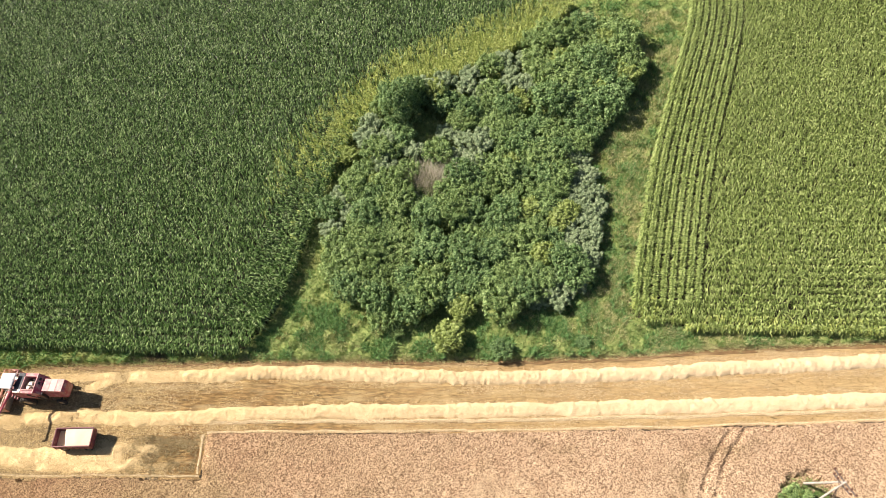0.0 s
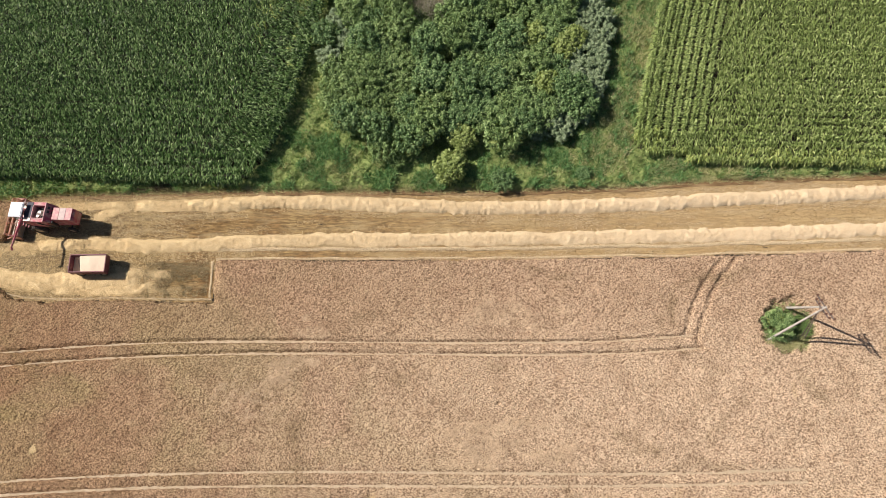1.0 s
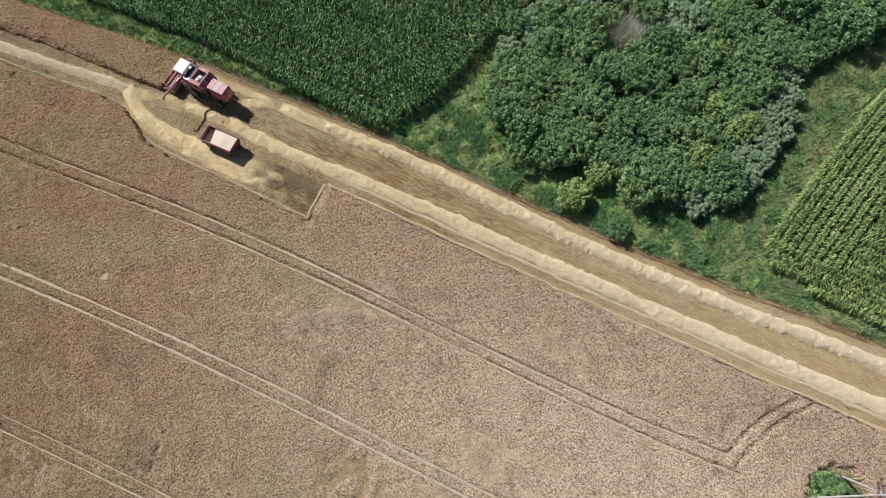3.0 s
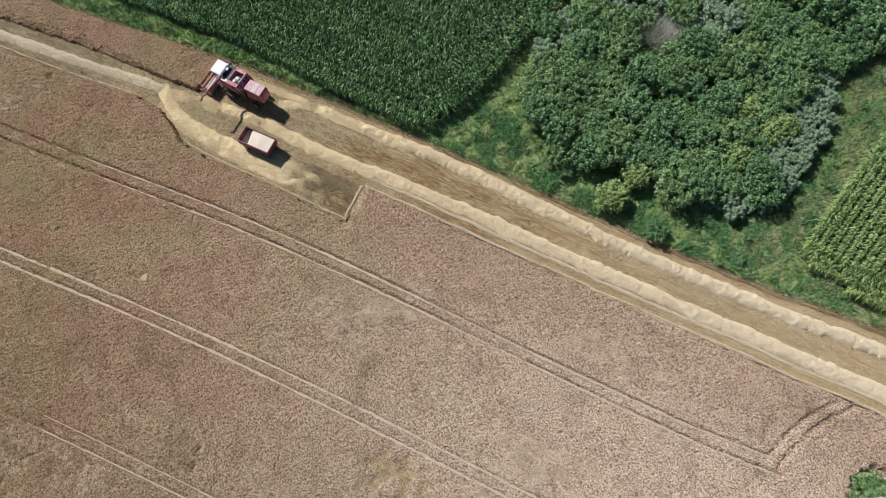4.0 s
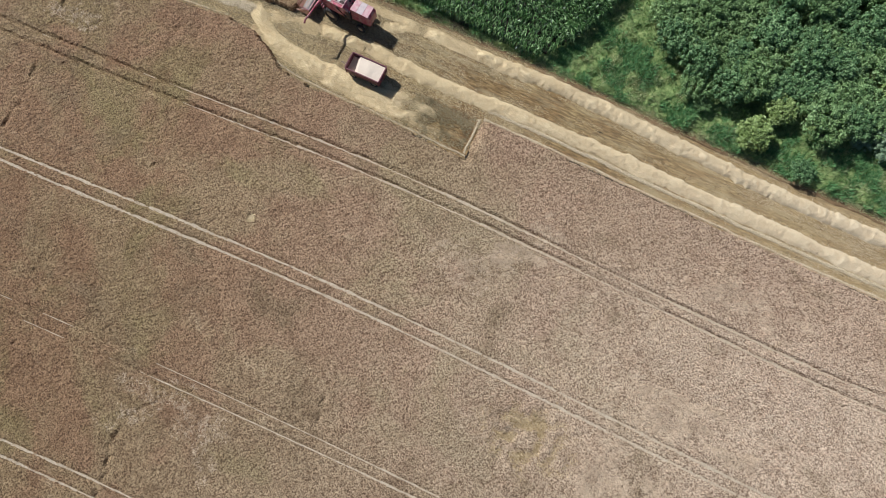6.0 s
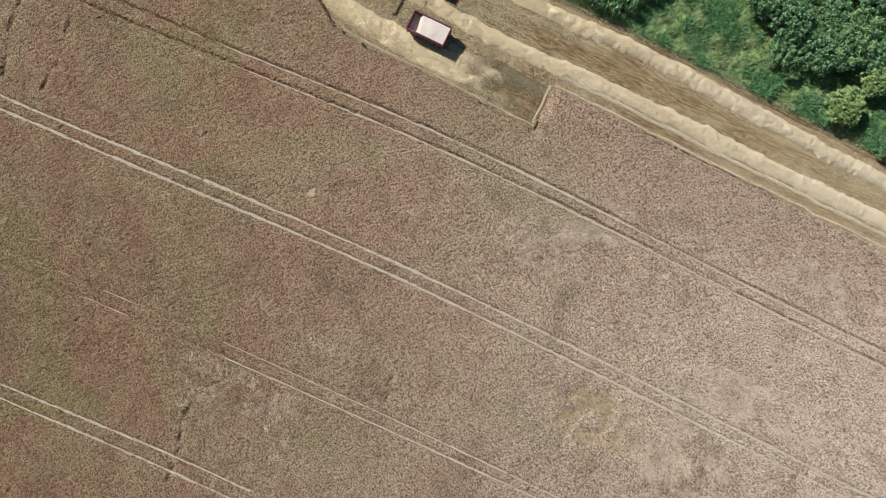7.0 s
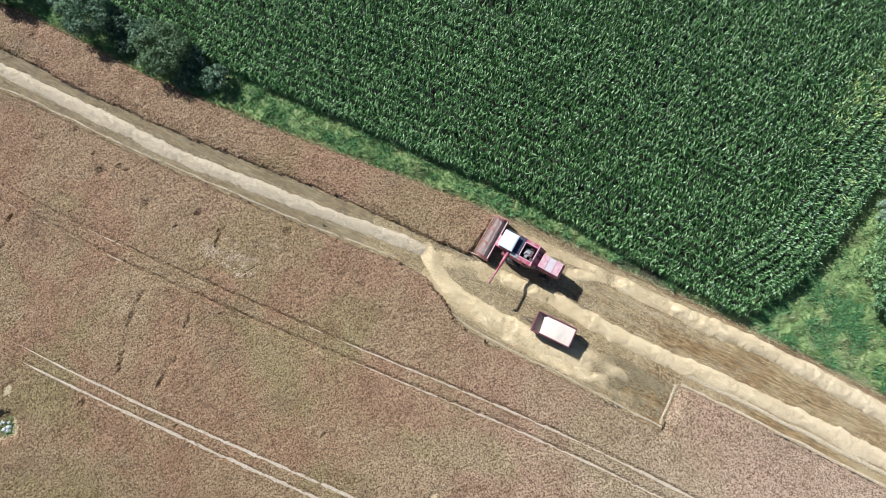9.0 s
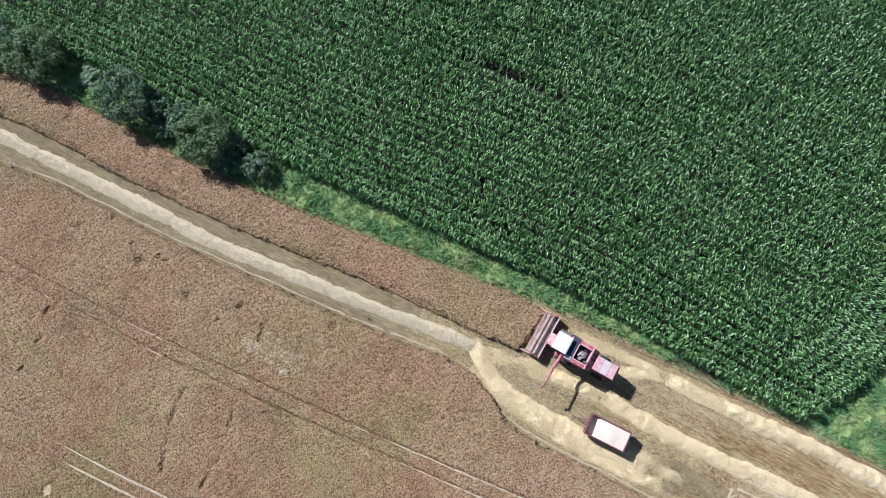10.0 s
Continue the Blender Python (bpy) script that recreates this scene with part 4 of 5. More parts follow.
# those at (2, 2.2) and (-2, -4) also paint hazy glare as pale straw
for x, y, rx, ry, n in ((-15.5, 14.0, 5.0, 2.4, 2400), (-16.0, 10.4, 5.5, 1.7, 2600), (-21.5, 7.0, 4.0, 2.4, 900), (2.0, 2.2, 7.0, 2.6, 3600), (-2.0, -4.0, 6.0, 3.6, 4000), (-16.0, -6.5, 3.5, 2.4, 900),
                        (5.0, 15.0, 5.0, 2.4, 1500), (-40.0, -18.5, 8.0, 3.6, 1900), (-72.0, 13.4, 5.0, 2.0, 900), (14.0, -2.5, 7.0, 3.6, 2200)):
    pale_patch(x, y, rx, ry, n, "bleached patch of leaning wheat in the field")


# wheat laid flat by wind, lying in golden swirls
lx, ly = RNG.normal(-10.0, 1.7, 4200), RNG.normal(-4.9, 1.25, 4200)
ok = rough2(lx, ly, 0.8, 3) > 0.06
lx, ly = lx[ok], ly[ok]
tagged(blades("lodged_wheat", lx, ly, crop_height(lx, ly, np.zeros(len(lx), bool)) + 0.02, LODGED_STRAW, 2, 0.42, 0.024, (1.0, 1.5)), "golden lodged wheat lying flat in swirls", "wheat", kind="stuff")

# ---- shrubs and trees ----
def crown_mesh(name, seed, leaves, r, h, lumps, leaf, mat, low=0.12, droop=0.0, slim=0.5):
    """A ragged crown: leaves on the skins of many small overlapping clumps set over a dome, with gaps between them."""
    g = np.random.default_rng(seed)
    a, rho = g.uniform(0, 2 * np.pi, lumps), 0.9 * np.sqrt(g.random(lumps))
    rho *= 0.86 + 0.14 * np.sin(3 * a + seed) * np.cos(2 * a)
    c = np.stack([rho * np.cos(a), rho * np.sin(a), (0.5 + 0.36 * np.sqrt(np.clip(1 - rho ** 2, 0, 1))) * g.uniform(0.72, 1.1, lumps)], 1)
    deep = g.random(lumps) < 0.2
    c[deep, 2] *= g.uniform(0.45, 0.8, deep.sum())
    size = g.uniform(0.08, 0.17, lumps)
    i = g.integers(0, lumps, leaves)
    d = g.normal(0, 1, (leaves, 3))
    d[:, 2] = np.abs(d[:, 2]) * 0.9 + 0.1 * d[:, 2] - 0.2
    d /= np.linalg.norm(d, axis=1)[:, None]
    p = c[i] + d * (size[i] * g.uniform(0.55, 1.2, leaves))[:, None]
    p = p * [r, r, h]
    p[:, 2] = np.maximum(p[:, 2], low * h * g.uniform(0.5, 1.5, leaves))
    nrm = d + g.normal(0, 0.45, (leaves, 3)) + [0, 0, 0.3]
    nrm /= np.linalg.norm(nrm, axis=1)[:, None]
    t = np.cross(nrm, g.normal(0, 1, (leaves, 3)) + [0, 0, droop])
    t /= np.linalg.norm(t, axis=1)[:, None]
    b = np.cross(nrm, t)
    ln, wd = leaf * g.uniform(0.6, 1.3, leaves)[:, None], leaf * slim * g.uniform(0.6, 1.2, leaves)[:, None]
    v = np.stack([p - t * ln * 0.6 - b * wd, p - t * ln * 0.6 + b * wd, p + t * ln], 1).reshape(-1, 3)
    return raw(name, v, np.arange(3 * leaves).reshape(-1, 3), mat)


def shrub(name, seed, r, h, mat, label, category="shrub", leaves=3600, lumps=120, leaf=0.16, stems=5, trunk=0.05, group="", droop=0.0, slim=0.5):
    """A shrub or tree at the origin: an empty at its foot, stems with limbs, and a crown."""
    root = new(name)
    root.empty_display_size = 0.3
    g = random.Random(seed)
    bm = bmesh.new()
    for k in range(stems):
        a = 2 * math.pi * k / stems + g.uniform(-0.4, 0.4)
        s = 0.12 * r if stems > 1 else 0.0
        p0 = Vector((s * math.cos(a), s * math.sin(a), 0))
        p1 = Vector((0.3 * r * math.cos(a), 0.3 * r * math.sin(a), 0.45 * h)) if stems > 1 else Vector((0.05 * r, 0, 0.5 * h))
        rod(bm, p0, p1, trunk, trunk * 0.6, 5)
        for j in range(2):
            b = a + g.uniform(-1.0, 1.0) + (2.1 * j if stems == 1 else 0)
            rod(bm, p1, p1 + Vector((0.35 * r * math.cos(b), 0.35 * r * math.sin(b), g.uniform(0.15, 0.35) * h)), trunk * 0.55, trunk * 0.2, 3)
    part("trunk", bm, BARK, root)
    crown_mesh("crown", seed, leaves, r, h, lumps, leaf, mat, droop=droop, slim=slim).parent = root
    return tagged(root, label, category, group)


KINDS = {
    "mid": [shrub("shrub", 11 + k, 2.3, 3.0, LEAF_MID, "dense mid-green broadleaf shrub in the thicket", group="thicket shrubs") for k in range(3)],
    "dark": [shrub("shrub", 21 + k, 2.3, 3.3, LEAF_DARK, "dense dark green broadleaf shrub in the thicket", group="thicket shrubs") for k in range(2)],
    "grey": [shrub("willow_shrub", 31 + k, 1.9, 2.6, LEAF_GREY, "silvery grey-green willow shrub on the thicket edge", group="willow shrubs", leaf=0.3, droop=1.0, slim=0.17, leaves=3600, lumps=60) for k in range(2)],
    "lime": [shrub("shrub", 41, 1.8, 2.6, LEAF_LIME, "bright yellow-green leafy shrub in the thicket", group="lime shrubs")],
}
KINDS["hedge"] = [shrub("hedge_shrub", 51 + k, 2.3, 3.6, LEAF_HEDGE, "dark bluish-green hedge shrub on the field verge", group="hedge shrubs") for k in range(2)]
used = {k: 0 for k in KINDS}


def plant(kind, x, y, s, hs=1.0):
    i = used[kind]
    used[kind] += 1
    ob = KINDS[kind][i % len(KINDS[kind])]
    m = pose(x, y, 0, 0, 0, random.uniform(0, 360)) @ Matrix.Diagonal((s, s, s * hs, 1))
    if i < len(KINDS[kind]):
        ob.matrix_basis = m
        return ob
    made = copy_thing(ob, Matrix.Identity(4))
    made.matrix_basis = m
    return made


random.seed(5)
gap = 2.6
for j in range(21):
    for i in range(19):
        x = -18 + gap * (i + 0.5 * (j % 2)) + random.uniform(-0.7, 0.7)
        y = 31.8 + gap * 0.87 * j + random.uniform(-0.7, 0.7)
        if not inside(np.array([x]), np.array([y]), COPSE)[0] or away(np.array([x]), np.array([y]), COPSE + COPSE[:1])[0] < 0.3:
            continue
        if math.hypot(x + 4.5, y - 52.3) < 2.9 or math.hypot(x + 5.0, y - 61.5) < 2.6:
            continue
        if x > 12.2 and y < 57:
            continue
        grey = (y > 66 and x < 9 and random.random() < 0.7) or (x < -9.5 and 55 < y < 63 and random.random() < 0.7) or (54 < y < 60 and -8 < x < 3 and random.random() < 0.6) or (x < -12.5 and random.random() < 0.25)
        lime = (abs(x - 9.0) < 3 and abs(y - 49.0) < 3.2 and random.random() < 0.6) or math.hypot(x - 7.2, y - 65.0) < 1.8 or random.random() < 0.05
        kind = "grey" if grey else "lime" if lime else "dark" if random.random() < 0.35 else "mid"
        tall = 1.25 if (x > 10 and y > 62) else 1.0 if y < 56 else 0.95
        plant(kind, x, y, random.uniform(0.85, 1.12) * tall, random.uniform(0.8, 1.1))
plant("lime", -2.2, 31.1, 1.2, 0.85)
plant("dark", -6.6, 64.9, 1.0, 1.6)
plant("dark", 3.4, 29.9, 0.65, 0.8)
plant("dark", 12.0, 30.7, 0.45, 0.6)
for p in along([(9.5, 35.6), (11.8, 37.6), (13.8, 41.0), (14.2, 45.0), (14.9, 50.4), (14.0, 55.0)], 1.15)[0]:
    for off in (-2.2, -0.9, 0.5):
        plant("grey", p[0] + off + random.uniform(-0.4, 0.4), p[1] + random.uniform(-0.4, 0.4), random.uniform(0.5, 0.75), random.uniform(0.8, 1.25))
plant("mid", -8.0, 32.4, 0.55, 0.9)
HEDGE = [(-95.0, 28.7), (-86.0, 28.6), (-105.4, 28.3), (-109.8, 27.8)]
HEDGE_LOW = ((-82.4, 28.1, 0.6, 0.7, "mid"), (-80.6, 28.6, 0.75, 0.9, "hedge"), (-100.1, 29.0, 0.7, 0.8, "grey"), (-90.6, 27.7, 0.6, 0.8, "hedge"), (-83.4, 27.3, 0.65, 0.8, "hedge"), (-98.6, 27.9, 0.55, 0.9, "mid"), (-92.4, 29.2, 0.85, 0.9, "hedge"), (-89.3, 29.3, 0.9, 0.85, "hedge"), (-83.6, 29.3, 0.8, 0.8, "hedge"))
BUSH_GREY = shrub("hedge_bush", 61, 3.3, 4.3, LEAF_HEDGE, "big rounded grey-green hedge bush on the field verge", "bush", leaves=11000, lumps=230, leaf=0.13, stems=6, trunk=0.09, group="hedge bushes")
BUSH_OLIVE = shrub("hedge_bush", 62, 3.4, 4.4, LEAF_OLIVE, "big rounded olive-green hedge bush beside the corn", "bush", leaves=11000, lumps=230, leaf=0.13, stems=6, trunk=0.09, group="hedge bushes")
BUSH_GREY.matrix_basis = pose(HEDGE[0][0], HEDGE[0][1], 0, 0, 0, 20)
BUSH_OLIVE.matrix_basis = pose(HEDGE[1][0], HEDGE[1][1], 0, 0, 0, 75)
for (x, y), kind, turn, size in ((HEDGE[2], BUSH_OLIVE, 200, 1.0), (HEDGE[3], BUSH_GREY, 130, 0.85)):
    made = copy_thing(kind, Matrix.Identity(4))
    made.matrix_basis = pose(x, y, 0, 0, 0, turn) @ Matrix.Diagonal((size, size, size, 1))
for x, y, s, hs, kd in HEDGE_LOW:
    plant(kd, x, y, s, hs)
t = shrub("tree", 77, 2.9, 7.4, LEAF_DARK, "dark green round-topped tree rising above the thicket", "tree", leaves=7000, lumps=170, stems=1, trunk=0.14)
t.matrix_basis = pose(-8.6, 62.4, 0)
t = shrub("tree", 78, 1.9, 4.0, LEAF_LIME, "yellowish green young tree on the thicket edge", "tree", leaves=3000, lumps=70, stems=1, trunk=0.1)
t.matrix_basis = pose(-3.6, 65.4, 0)

# dry bare brush in the thicket's clearing, with low shrubs round it
for x, y, s, hs, kd in ((-2.0, 52.9, 0.5, 0.6, "grey"), (-6.0, 53.6, 0.55, 0.6, "mid"), (-3.4, 50.6, 0.45, 0.55, "grey"), (-6.4, 51.4, 0.5, 0.55, "dark"), (-4.0, 54.4, 0.5, 0.6, "grey")):
    plant(kd, x, y, s, hs)
dry = new("dry_brush")
bx, by = RNG.normal(0, 1.3, 260), RNG.normal(0, 1.0, 260)
hx, hy = RNG.normal(-4.1, 1.7, 1500), RNG.normal(52.4, 1.35, 1500)
tagged(blades("dry_grass", hx, hy, 0.3, BLADE, 5, 0.9, 0.03, (0.15, 0.9)), "tall green and bleached grass in a clearing of the thicket", "grass", kind="stuff")
brush = blades("bare_twig", bx, by, 0.05, TWIG, 9, 2.8, 0.018, (0.1, 0.95), dry)
dry.matrix_basis = pose(-4.1, 52.4, 0)
tagged(brush, kind="stuff")
tagged(dry, "dry leafless pinkish-grey brush among green shrubs", "brush")

# ---- overhead line pole ----
WOODGREY = material("weathered pole", [(0.3, (0.3, 0.27, 0.24)), (0.7, (0.58, 0.54, 0.5))], scale=5.0, bump=0.4, stretch=(1, 1, 0.2))
STEEL = material("rusty steel", [(0.3, (0.1, 0.07, 0.06)), (0.7, (0.25, 0.2, 0.18))], scale=8.0, rough=0.6, metal=0.4, bump=0.3)
CERAMIC = material("brown ceramic", [(0.3, (0.1, 0.05, 0.04)), (0.7, (0.16, 0.08, 0.06))], scale=8.0, rough=0.25)
pole = new("power_pole")
top = Vector((0.0, 0.0, 8.3))
for foot in ((-2.2, -1.5, 0), (0.2, 1.8, 0)):
    part("pole_leg", rod(bmesh.new(), foot, top, 0.13, 0.08, 12), WOODGREY, pole)
foot = Vector((1.3, -1.3, 0))
strut = rod(bmesh.new(), foot + Vector((-0.16, 0.1, 0)), top - Vector((0, 0, 1.6)), 0.05, 0.04, 6)
rod(strut, foot + Vector((0.16, -0.1, 0)), top - Vector((0, 0, 1.5)), 0.05, 0.04, 6)
for k in range(14):
    a = foot.lerp(top - Vector((0, 0, 1.55)), k / 14)
    rod(strut, a + Vector((-0.15 * (1 - k / 15), 0.1, 0)), a + Vector((0.15 * (1 - k / 15), -0.1, 0.25)), 0.022, None, 5)
part("lattice_strut", strut, STEEL, pole, "rusty steel lattice strut")
ax = Vector((0.45, -0.9, 0)).normalized()
for z, half in ((8.15, 1.25), (7.5, 0.95)):
    cross = rod(bmesh.new(), Vector((0, 0, z)) - ax * half, Vector((0, 0, z)) + ax * half, 0.07, None, 6)
    arm = part("crossarm", cross, STEEL, pole, "rusty steel crossarm")
    for u in (-1, -0.55, 0.55, 1):
        p = Vector((0, 0, z)) + ax * half * u
        ins = rod(bmesh.new(), p, p + Vector((0, 0, 0.16)), 0.03, None, 6)
        for k in range(3):
            rod(ins, p + Vector((0, 0, 0.12 + 0.09 * k)), p + Vector((0, 0, 0.18 + 0.09 * k)), 0.1 - 0.015 * k, 0.05, 8)
        part("insulator", ins, CERAMIC, arm, "brown ceramic insulator")
part("brace", rod(rod(bmesh.new(), Vector((0, 0, 7.0)), Vector((0, 0, 8.1)) + ax * 0.9, 0.025, None, 5), Vector((0, 0, 7.0)), Vector((0, 0, 8.1)) - ax * 0.9, 0.025, None, 5), STEEL, pole)
pole.matrix_basis = pose(POLE_AT[0], POLE_AT[1], 0)
tagged(pole, "three-legged grey power pole with steel crossarms in a bush", "power pole")
plant("mid", POLE_AT[0] - 1.1, POLE_AT[1] - 0.2, 0.85, 0.62)
plant("lime", POLE_AT[0] - 1.3, POLE_AT[1] + 0.5, 0.6, 0.7)
px, py = RNG.normal(POLE_AT[0] - 0.4, 1.5, 1600), RNG.normal(POLE_AT[1] - 0.5, 1.2, 1600)
tagged(blades("tall_grass", px, py, 0.05, BLADE, 4, 0.6, 0.025, (0.1, 0.9)), "tall green and dry grass round the pole", "grass", kind="stuff")

px, py = RNG.normal(POLE_AT[0] - 0.6, 1.0, 420), RNG.normal(POLE_AT[1] - 1.9, 0.35, 420)
tagged(blades("dry_grass", px, py, 0.3, DRYGRASS, 4, 0.6, 0.016, (0.2, 1.1)), "bleached dry grass at the foot of the pole", "grass", kind="stuff")

# ---- stone heap in the wheat ----
STONE = material("pale field stone", [(0.3, (0.4, 0.37, 0.33)), (0.7, (0.66, 0.62, 0.56))], scale=5.0, bump=0.5, objvar=0.5)
g = random.Random(3)
stone_bm = bmesh.new()
bmesh.ops.create_icosphere(stone_bm, subdivisions=1, radius=0.16)
for v in stone_bm.verts:
    v.co = v.co * g.uniform(0.75, 1.2)
    v.co.z *= 0.7
for k in range(16):
    r, a = 0.55 * math.sqrt(g.random()), g.uniform(0, 6.283)
    if k == 0:
        me = bpy.data.meshes.new("stone")
        stone_bm.to_mesh(me)
        me.materials.append(STONE)
    st = new("stone", me)
    s = g.uniform(0.6, 1.4)
    st.matrix_basis = pose(STONES_AT[0] + r * math.cos(a), STONES_AT[1] + r * math.sin(a), 0.1 * s + 0.3 * (1 - r / 0.6), 0, 0, g.uniform(0, 360)) @ Matrix.Diagonal((s, s, s, 1))
    tagged(st, "pale grey field stone on bare ground in the wheat", "stone", group="stones in the wheat")
sx2, sy2 = RNG.normal(STONES_AT[0] + 0.5, 0.6, 260), RNG.normal(STONES_AT[1] + 0.1, 0.55, 260)
tagged(blades("weeds", sx2, sy2, 0.05, BLADE, 4, 0.4, 0.03, (0.2, 1.0)), "green weeds round the field stones", "weeds", kind="stuff")
for px, py, r in ((-43.1, 2.15, 0.24), (-83.3, -7.0, 0.22)):
    n = 200
    ax_, ay_ = RNG.normal(px, r * 0.5, n), RNG.normal(py, r * 0.9, n)
    tagged(blades("flattened_straw", ax_, ay_, 0.6, STRAND, 2, 0.26, 0.03, (1.2, 1.5)), "small pale patch of flattened wheat", "straw", kind="stuff")

ang, rad = RNG.uniform(-2.4, 1.2, 500), RNG.normal(1.45, 0.2, 500)
tagged(blades("flattened_straw", STONES_AT[0] + rad * np.cos(ang), STONES_AT[1] + rad * np.sin(ang), 0.3, STRAND, 2, 0.3, 0.025, (1.1, 1.5)), "pale flattened wheat round the stone heap", "straw", kind="stuff")

# ---- machines ----
RED = material("faded red paint", [(0.3, (0.33, 0.045, 0.075)), (0.7, (0.44, 0.085, 0.12))], scale=3.0, rough=0.45, bump=0.08, dirt=(0.5, 0.34, 0.29), dirt_scale=2.2, dirt_lo=0.44, dirt_hi=0.72)
PINK = material("sun-bleached red panel", [(0.3, (0.5, 0.22, 0.235)), (0.7, (0.62, 0.36, 0.365))], scale=4.0, rough=0.6, dirt=(0.6, 0.48, 0.4), dirt_scale=3.0, dirt_lo=0.48, dirt_hi=0.7)
WHITE = material("white roof paint", [(0.3, (0.7, 0.71, 0.74)), (0.7, (0.82, 0.82, 0.84))], scale=2.0, rough=0.4, dirt=(0.6, 0.55, 0.47), dirt_scale=2.0, dirt_lo=0.58, dirt_hi=0.75)
DARK = material("grimy dark metal", [(0.3, (0.02, 0.018, 0.02)), (0.7, (0.07, 0.06, 0.06))], scale=6.0, rough=0.6, metal=0.3, bump=0.2)
GREYM = material("dusty bare steel", [(0.3, (0.28, 0.25, 0.23)), (0.7, (0.5, 0.46, 0.42))], scale=6.0, rough=0.5, metal=0.5, bump=0.2, dirt=(0.5, 0.4, 0.3), dirt_scale=3.0)
SLATE = material("slate blue sheet", [(0.3, (0.025, 0.027, 0.045)), (0.7, (0.06, 0.063, 0.085))], scale=5.0, rough=0.6, bump=0.2)
RUBBER = material("dusty tyre rubber", [(0.3, (0.025, 0.023, 0.022)), (0.7, (0.08, 0.07, 0.06))], scale=7.0, rough=0.85, bump=0.3)
RIM = material("yellowed rim paint", [(0.3, (0.4, 0.3, 0.2)), (0.7, (0.55, 0.42, 0.28))], scale=5.0, rough=0.5)
RUSTRED = material("orange-red reel paint", [(0.3, (0.4, 0.13, 0.08)), (0.7, (0.55, 0.25, 0.17))], scale=5.0, rough=0.5, dirt=(0.55, 0.42, 0.32), dirt_scale=3.0, dirt_lo=0.45, dirt_hi=0.65)
MAROON = material("dark red trailer paint", [(0.3, (0.13, 0.035, 0.05)), (0.7, (0.21, 0.07, 0.085))], scale=4.0, rough=0.5, bump=0.1, dirt=(0.4, 0.26, 0.2), dirt_scale=2.5, dirt_lo=0.55, dirt_hi=0.8)
GRAIN = material("heaped wheat grain", [(0.3, (0.62, 0.48, 0.36)), (0.7, (0.78, 0.64, 0.5))], scale=30.0, rough=0.9, bump=0.4)
GLASS = bpy.data.materials.new("cab glass")
GLASS.use_nodes = True
gb = GLASS.node_tree.nodes["Principled BSDF"]
gb.inputs["Base Color"].default_value, gb.inputs["Roughness"].default_value, gb.inputs["Transmission Weight"].default_value = (0.75, 0.85, 0.85, 1), 0.05, 0.9


def tyre_bm(r, w, lugs):
    bm = bmesh.new()
    n = 28
    prof = [(r * 0.58, -w * 0.45), (r * 0.85, -w * 0.5), (r * 0.97, -w * 0.4), (r, 0), (r * 0.97, w * 0.4), (r * 0.85, w * 0.5), (r * 0.58, w * 0.45)]
    rings = [[bm.verts.new((rr * math.cos(2 * math.pi * i / n), y, rr * math.sin(2 * math.pi * i / n))) for rr, y in prof] for i in range(n)]
    for i in range(n):
        a, b = rings[i], rings[(i + 1) % n]
        for k in range(len(prof)):
            j = (k + 1) % len(prof)
            bm.faces.new((a[k], a[j], b[j], b[k]))
    for i in range(lugs):
        a = 360.0 * i / lugs
        for s in (-1, 1):
            block(bm, -0.025, 0.025, 0.0 if s > 0 else -w * 0.46, w * 0.46 if s > 0 else 0.0, r * 0.97, r * 1.04, 0.0, pose(0, 0, 0, 0, a + (3 if s > 0 else -3), 0) @ pose(0, 0, 0, 0, 0, 22 * s))
    bmesh.ops.recalc_face_normals(bm, faces=bm.faces)
    return bm


def wheel(parent, x, y, r, w, lugs=18, drop=0.0):
    hub = new("wheel")
    hub.parent = parent
    hub.location = (x, y, r * 1.03 - drop)
    part("tyre", tyre_bm(r, w, lugs), RUBBER, hub, "black dusty lugged tyre")
    bm = rod(bmesh.new(), (0, -w * 0.3, 0), (0, w * 0.3, 0), r * 0.6, None, 20)
    rod(bm, (0, -w * 0.4, 0), (0, w * 0.4, 0), r * 0.18, None, 10)
    for k in range(6):
        a = k * math.pi / 3
        rod(bm, (r * 0.32 * math.cos(a), -w * 0.34, r * 0.32 * math.sin(a)), (r * 0.32 * math.cos(a), w * 0.34, r * 0.32 * math.sin(a)), 0.025, None, 6)
    part("rim", bm, RIM, hub, "dull yellowish steel rim")
    return hub


combine = new("combine_harvester")
tagged(combine, "red combine harvester with white cab roof cutting wheat", "combine harvester")
# threshing body, widening upwards to the tank sides
bm = prism(bmesh.new(), [(-3.1, 1.0), (-1.2, 0.75), (1.7, 0.8), (2.1, 1.3), (2.0, 1.75), (-3.1, 1.75)], -0.66, 0.66)
part("body", bm, RED, combine)
for s in (-1, 1):
    bm = prism(bmesh.new(), [(-0.55, 1.35), (1.35, 1.35), (1.55, 2.0), (1.55, 2.75), (-0.55, 2.75)], s * 0.68 if s > 0 else -1.08, 1.08 if s > 0 else -0.68)
    side = part("side_panel", bm, RED, combine, "faded red sheet-steel side panel")
    for k in range(3):
        part("access_door", block(bmesh.new(), -0.35 + 0.6 * k, 0.1 + 0.6 * k, s * 1.085 - 0.012, s * 1.085 + 0.012, 1.6, 2.5, 0.01), RED, side)
